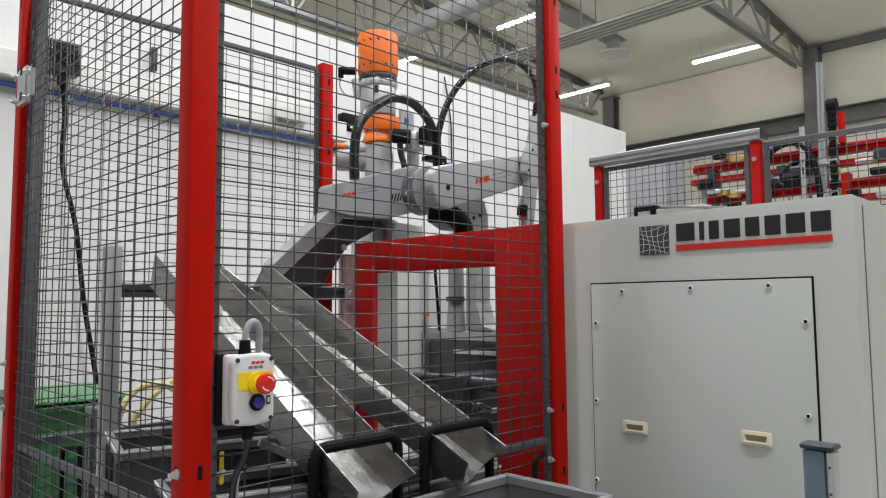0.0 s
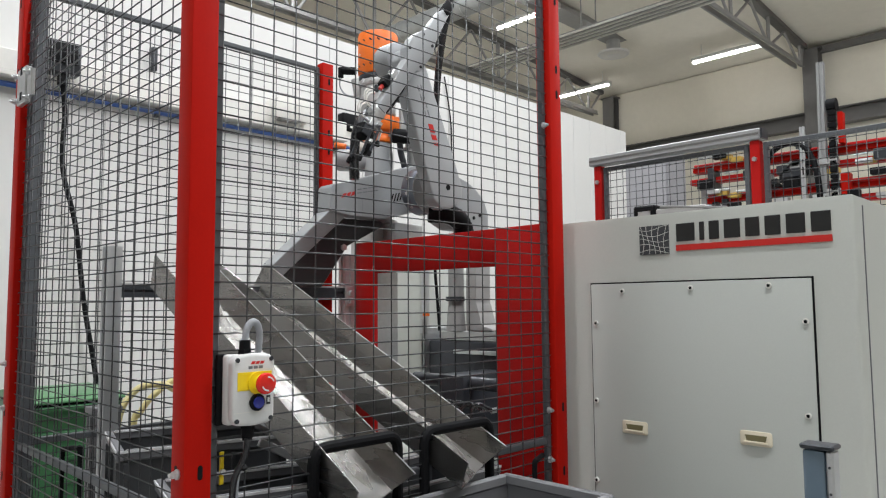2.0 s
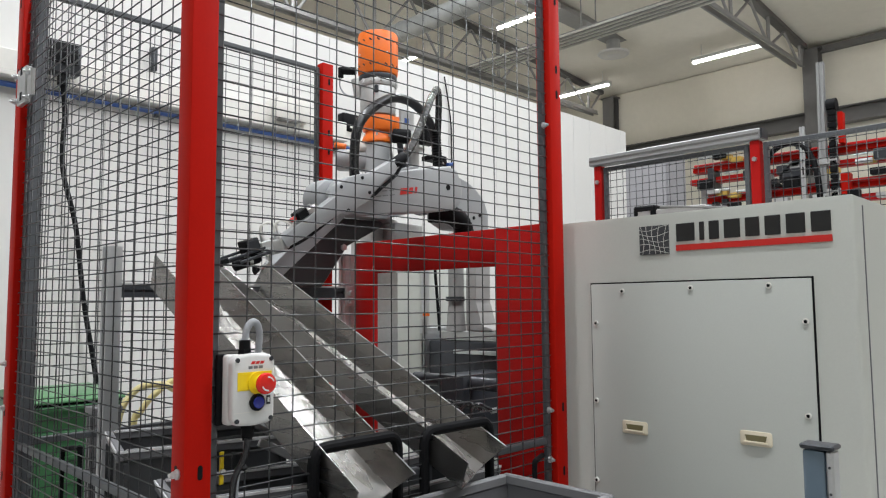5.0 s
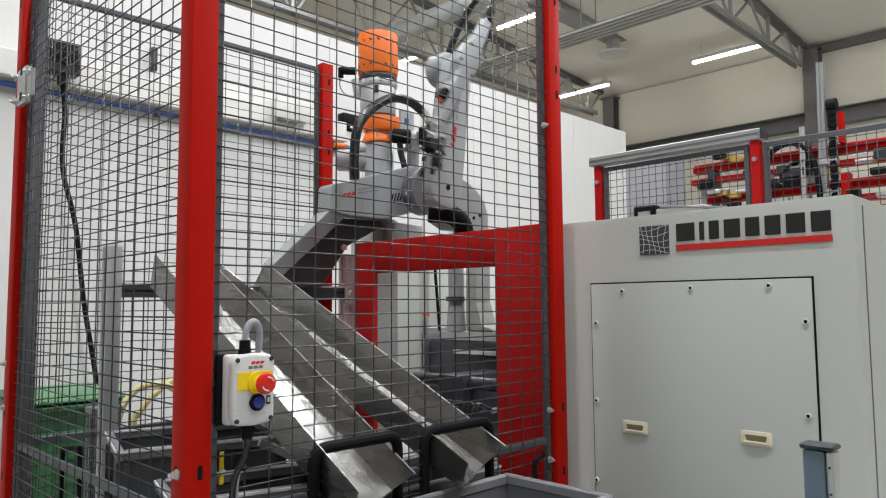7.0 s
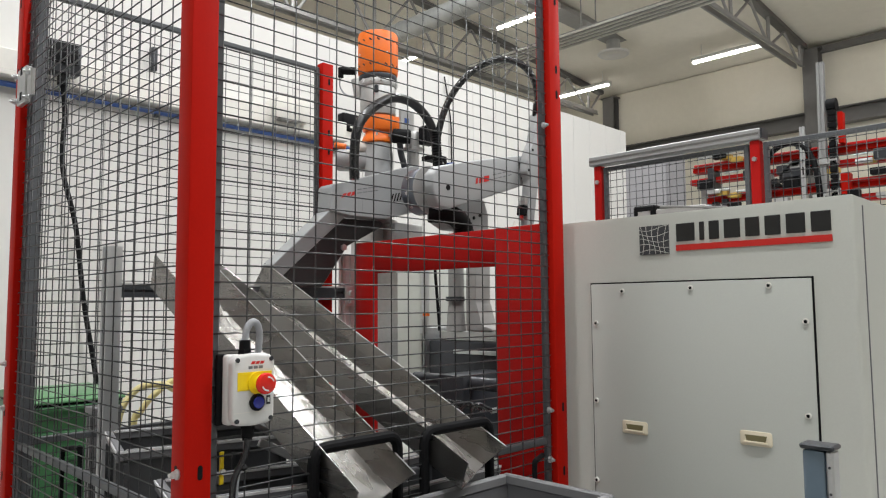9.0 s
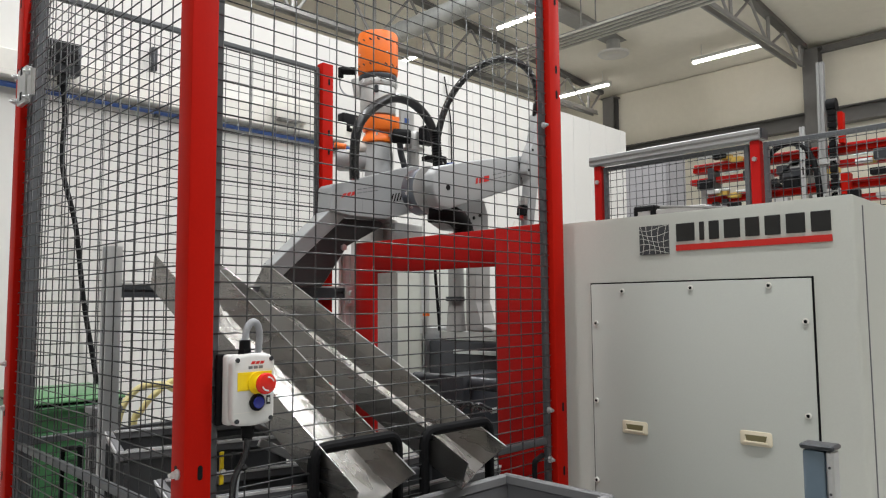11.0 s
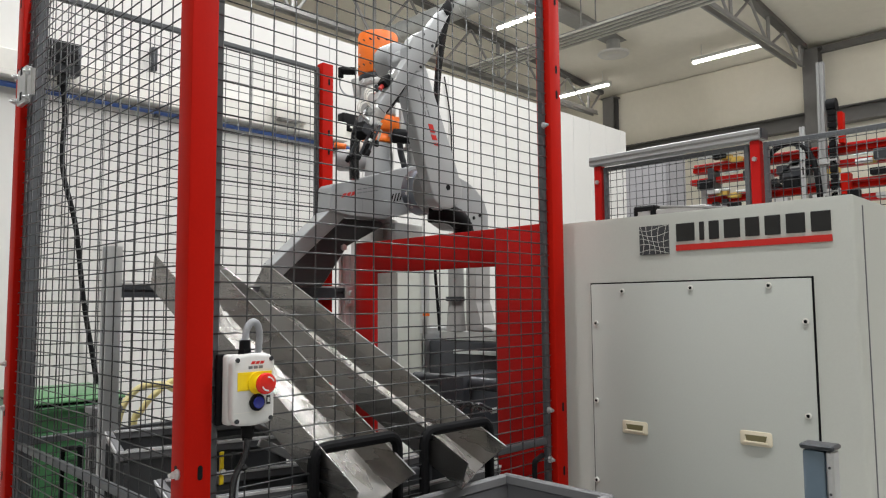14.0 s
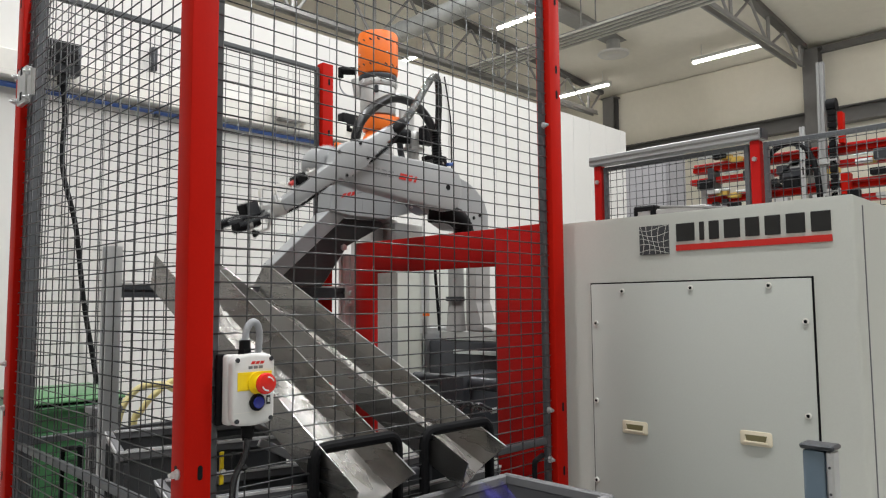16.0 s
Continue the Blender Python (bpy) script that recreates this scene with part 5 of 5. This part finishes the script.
def cell_clutter():
    # receiving tote on its trolley, under the chute mouths
    tr = thing("trolley", "low grey steel trolley under the receiving tote", "trolley", pose(-1.0, 1.06, 0))
    part("deck", boxm(-0.15, 0.15, -0.30, 0.30, 0.66, 0.69, 0.004, 1), BEAM, tr)
    for x in (-0.13, 0.13):
        for y in (-0.27, 0.27):
            part("leg", boxm(x - 0.015, x + 0.015, y - 0.015, y + 0.015, 0.06, 0.66, 0.003, 1), BEAM, tr)
            part("castor", rod((x - 0.012, y, 0.03), (x + 0.012, y, 0.03), 0.03, 18), BLACK, tr)
    crate(pose(-1.15, 0.74, 0.69), 0.305, 0.635, 0.30, TOTE_MID, "grey plastic tote that catches parts below the chutes", TOTE_LIGHT)
    # table with dark crates inside the cell
    b = thing("cell_bench", "low dark steel bench inside the guarded cell", "bench", pose(0, 0, 0))
    part("top", boxm(-2.15, -1.25, 0.66, 1.55, 0.70, 0.73, 0.004, 1), DARK, b)
    for x in (-2.1, -1.3):
        for y in (0.70, 1.50):
            part("leg", boxm(x - 0.02, x + 0.02, y - 0.02, y + 0.02, 0, 0.70, 0.003, 1), DARK, b)
    crate(pose(-1.96, 0.715, 0.73, 0, 0, -15.5), 0.31, 0.40, 0.35, TOTE, "deep dark grey empty plastic crate on the bench", TOTE_MID)
    crate(pose(-1.532, 0.664, 0.73, 0, 0, -15.5), 0.215, 0.37, 0.305, TOTE, "dark grey plastic crate with light-edged rim below the steep chute", TOTE_MID)
    crate(pose(-1.54, 1.12, 0.73), 0.27, 0.38, 0.24, TOTE, "dark grey plastic crate below the longer chute", TOTE_MID)
    # Narrow container sized to fill its strip of the camera's view
    crate(pose(-2.52, 0.852, 0), 0.09, 0.09, 1.08, TOTE_MID, "tall narrow grey plastic container behind the fence", TOTE_MID)
    y = thing("yellow_strap", "thin yellow strap with a white knob on the fence", "strap", pose(-1.193, 0.637, 0))
    part("strap", boxm(-0.002, 0.002, -0.004, 0.004, 1.085, 1.143, 0.001, 1), YELLOW, y)
    part("knob", rod((0.002, 0, 1.108), (0.007, 0, 1.108), 0.005, 10), WALL, y)
    # wheeled waste bin outside the cell
    g = thing("waste_bin", "green wheeled plastic waste bin with closed lid", "waste bin", pose(-3.60, 1.11, 0))
    bm = bmesh.new()
    lo = [bm.verts.new(p) for p in ((-0.20, -0.15, 0.06), (0.20, -0.15, 0.06), (0.20, 0.15, 0.06), (-0.20, 0.15, 0.06))]
    hi = [bm.verts.new(p) for p in ((-0.24, -0.175, 0.93), (0.24, -0.175, 0.93), (0.24, 0.175, 0.93), (-0.24, 0.175, 0.93))]
    bm.faces.new(lo)
    bm.faces.new(hi[::-1])
    for i in range(4):
        bm.faces.new((lo[i], hi[i], hi[(i + 1) % 4], lo[(i + 1) % 4]))
    part("body", bm, GREEN, g)
    part("rim", boxm(-0.255, 0.255, -0.19, 0.19, 0.931, 0.982, 0.008, 2), GREEN, g)
    # Black strip standing for the shade in the gap below the lid
    part("lid_gap", boxm(-0.25, 0.25, -0.184, 0.184, 0.9825, 0.993), BLACK, g, "black strip for the shade in the gap under the lid")
    part("lid", slab([(-0.26, 0.9935), (0.262, 0.9935), (0.262, 1.005), (0.19, 1.022), (-0.20, 1.03), (-0.26, 1.012)], "y", -0.195, 0.195, 0.006, 2), GREEN_LID, g, "paler green lid")
    part("front_grip", boxm(0.2565, 0.285, -0.16, 0.16, 0.965, 0.981, 0.004, 2), GREEN, g)
    part("waist_band", boxm(0.228, 0.25, -0.17, 0.17, 0.84, 0.87, 0.004, 1), GREEN, g)
    for z in (0.45, 0.55, 0.65, 0.75):
        part("waist_band", boxm(0.197 + z * 0.044, 0.212 + z * 0.044, -0.10, 0.10, z, z + 0.012), GREEN, g)
    part("handle", rod((-0.265, -0.17, 0.95), (-0.265, 0.17, 0.95), 0.015, 12), GREEN, g)
    for yy in (-0.165, 0.165):
        part("wheel", rod((-0.20, yy - 0.025, 0.10), (-0.20, yy + 0.025, 0.10), 0.10, 24, bevel=0.01), BLACK, g)
    h = thing("yellow_hose", "pale yellow looped plastic hose beside the bin", "hose", pose(-2.62, 0, 0))
    part("coil", tube(curve_points([(0.0, 0.97, 0.0), (0.0, 0.985, 0.7), (0.0, 1.0, 1.0), (0.0, 1.05, 1.095), (0.0, 1.11, 1.118), (0.0, 1.19, 1.10), (0.02, 1.24, 1.0), (0.02, 1.25, 0.4), (0.02, 1.2, 0.0)], 60), 0.012, 10), YELLOW_HOSE, h)
    part("coil", tube(curve_points([(-0.06, 1.06, 0.0), (-0.06, 1.075, 0.9), (-0.06, 1.10, 1.01), (-0.06, 1.16, 1.08), (-0.06, 1.24, 1.12), (-0.06, 1.32, 1.05), (-0.06, 1.36, 0.5), (-0.06, 1.36, 0.0)], 60), 0.012, 10), YELLOW_HOSE, h)
    w = thing("small_crate_lid", "white sheet leaning on the crates in the cell", "sheet", pose(-1.83, 0.605, 0.73))
    part("sheet", boxm(0, 0.14, 0, 0.006, 0.0, 0.215, 0.001, 1), WALL, w)
    # blue-grey capped post beside the camera
    p = thing("capped_post", "blue-grey plastic guide post with a dark cap", "post", pose(-0.284, 0.915, 0))
    part("shaft", boxm(-0.019, 0.006, -0.010, 0.014, 0.012, 1.228, 0.004, 2), SMOKE, p)
    part("side_strip", boxm(0.0065, 0.015, -0.009, 0.013, 0.012, 1.228, 0.002, 1), ALU, p)
    for z in (1.21, 1.18, 1.15):
        part("strip_screw", rod((0.011, -0.0095, z), (0.011, -0.011, z), 0.0015, 8), DARK, p)
    part("cap", boxm(-0.021, 0.017, -0.012, 0.016, 1.2285, 1.235, 0.002, 1), DARK, p)
    part("foot", boxm(-0.05, 0.05, -0.05, 0.05, 0, 0.012, 0.002, 1), DARK, p)


fence()
machine()
chutes()
chute_stand()
robot()
blue_parts()
hall_fittings()
back_gantry()
stop_box()
cell_clutter()
motions()
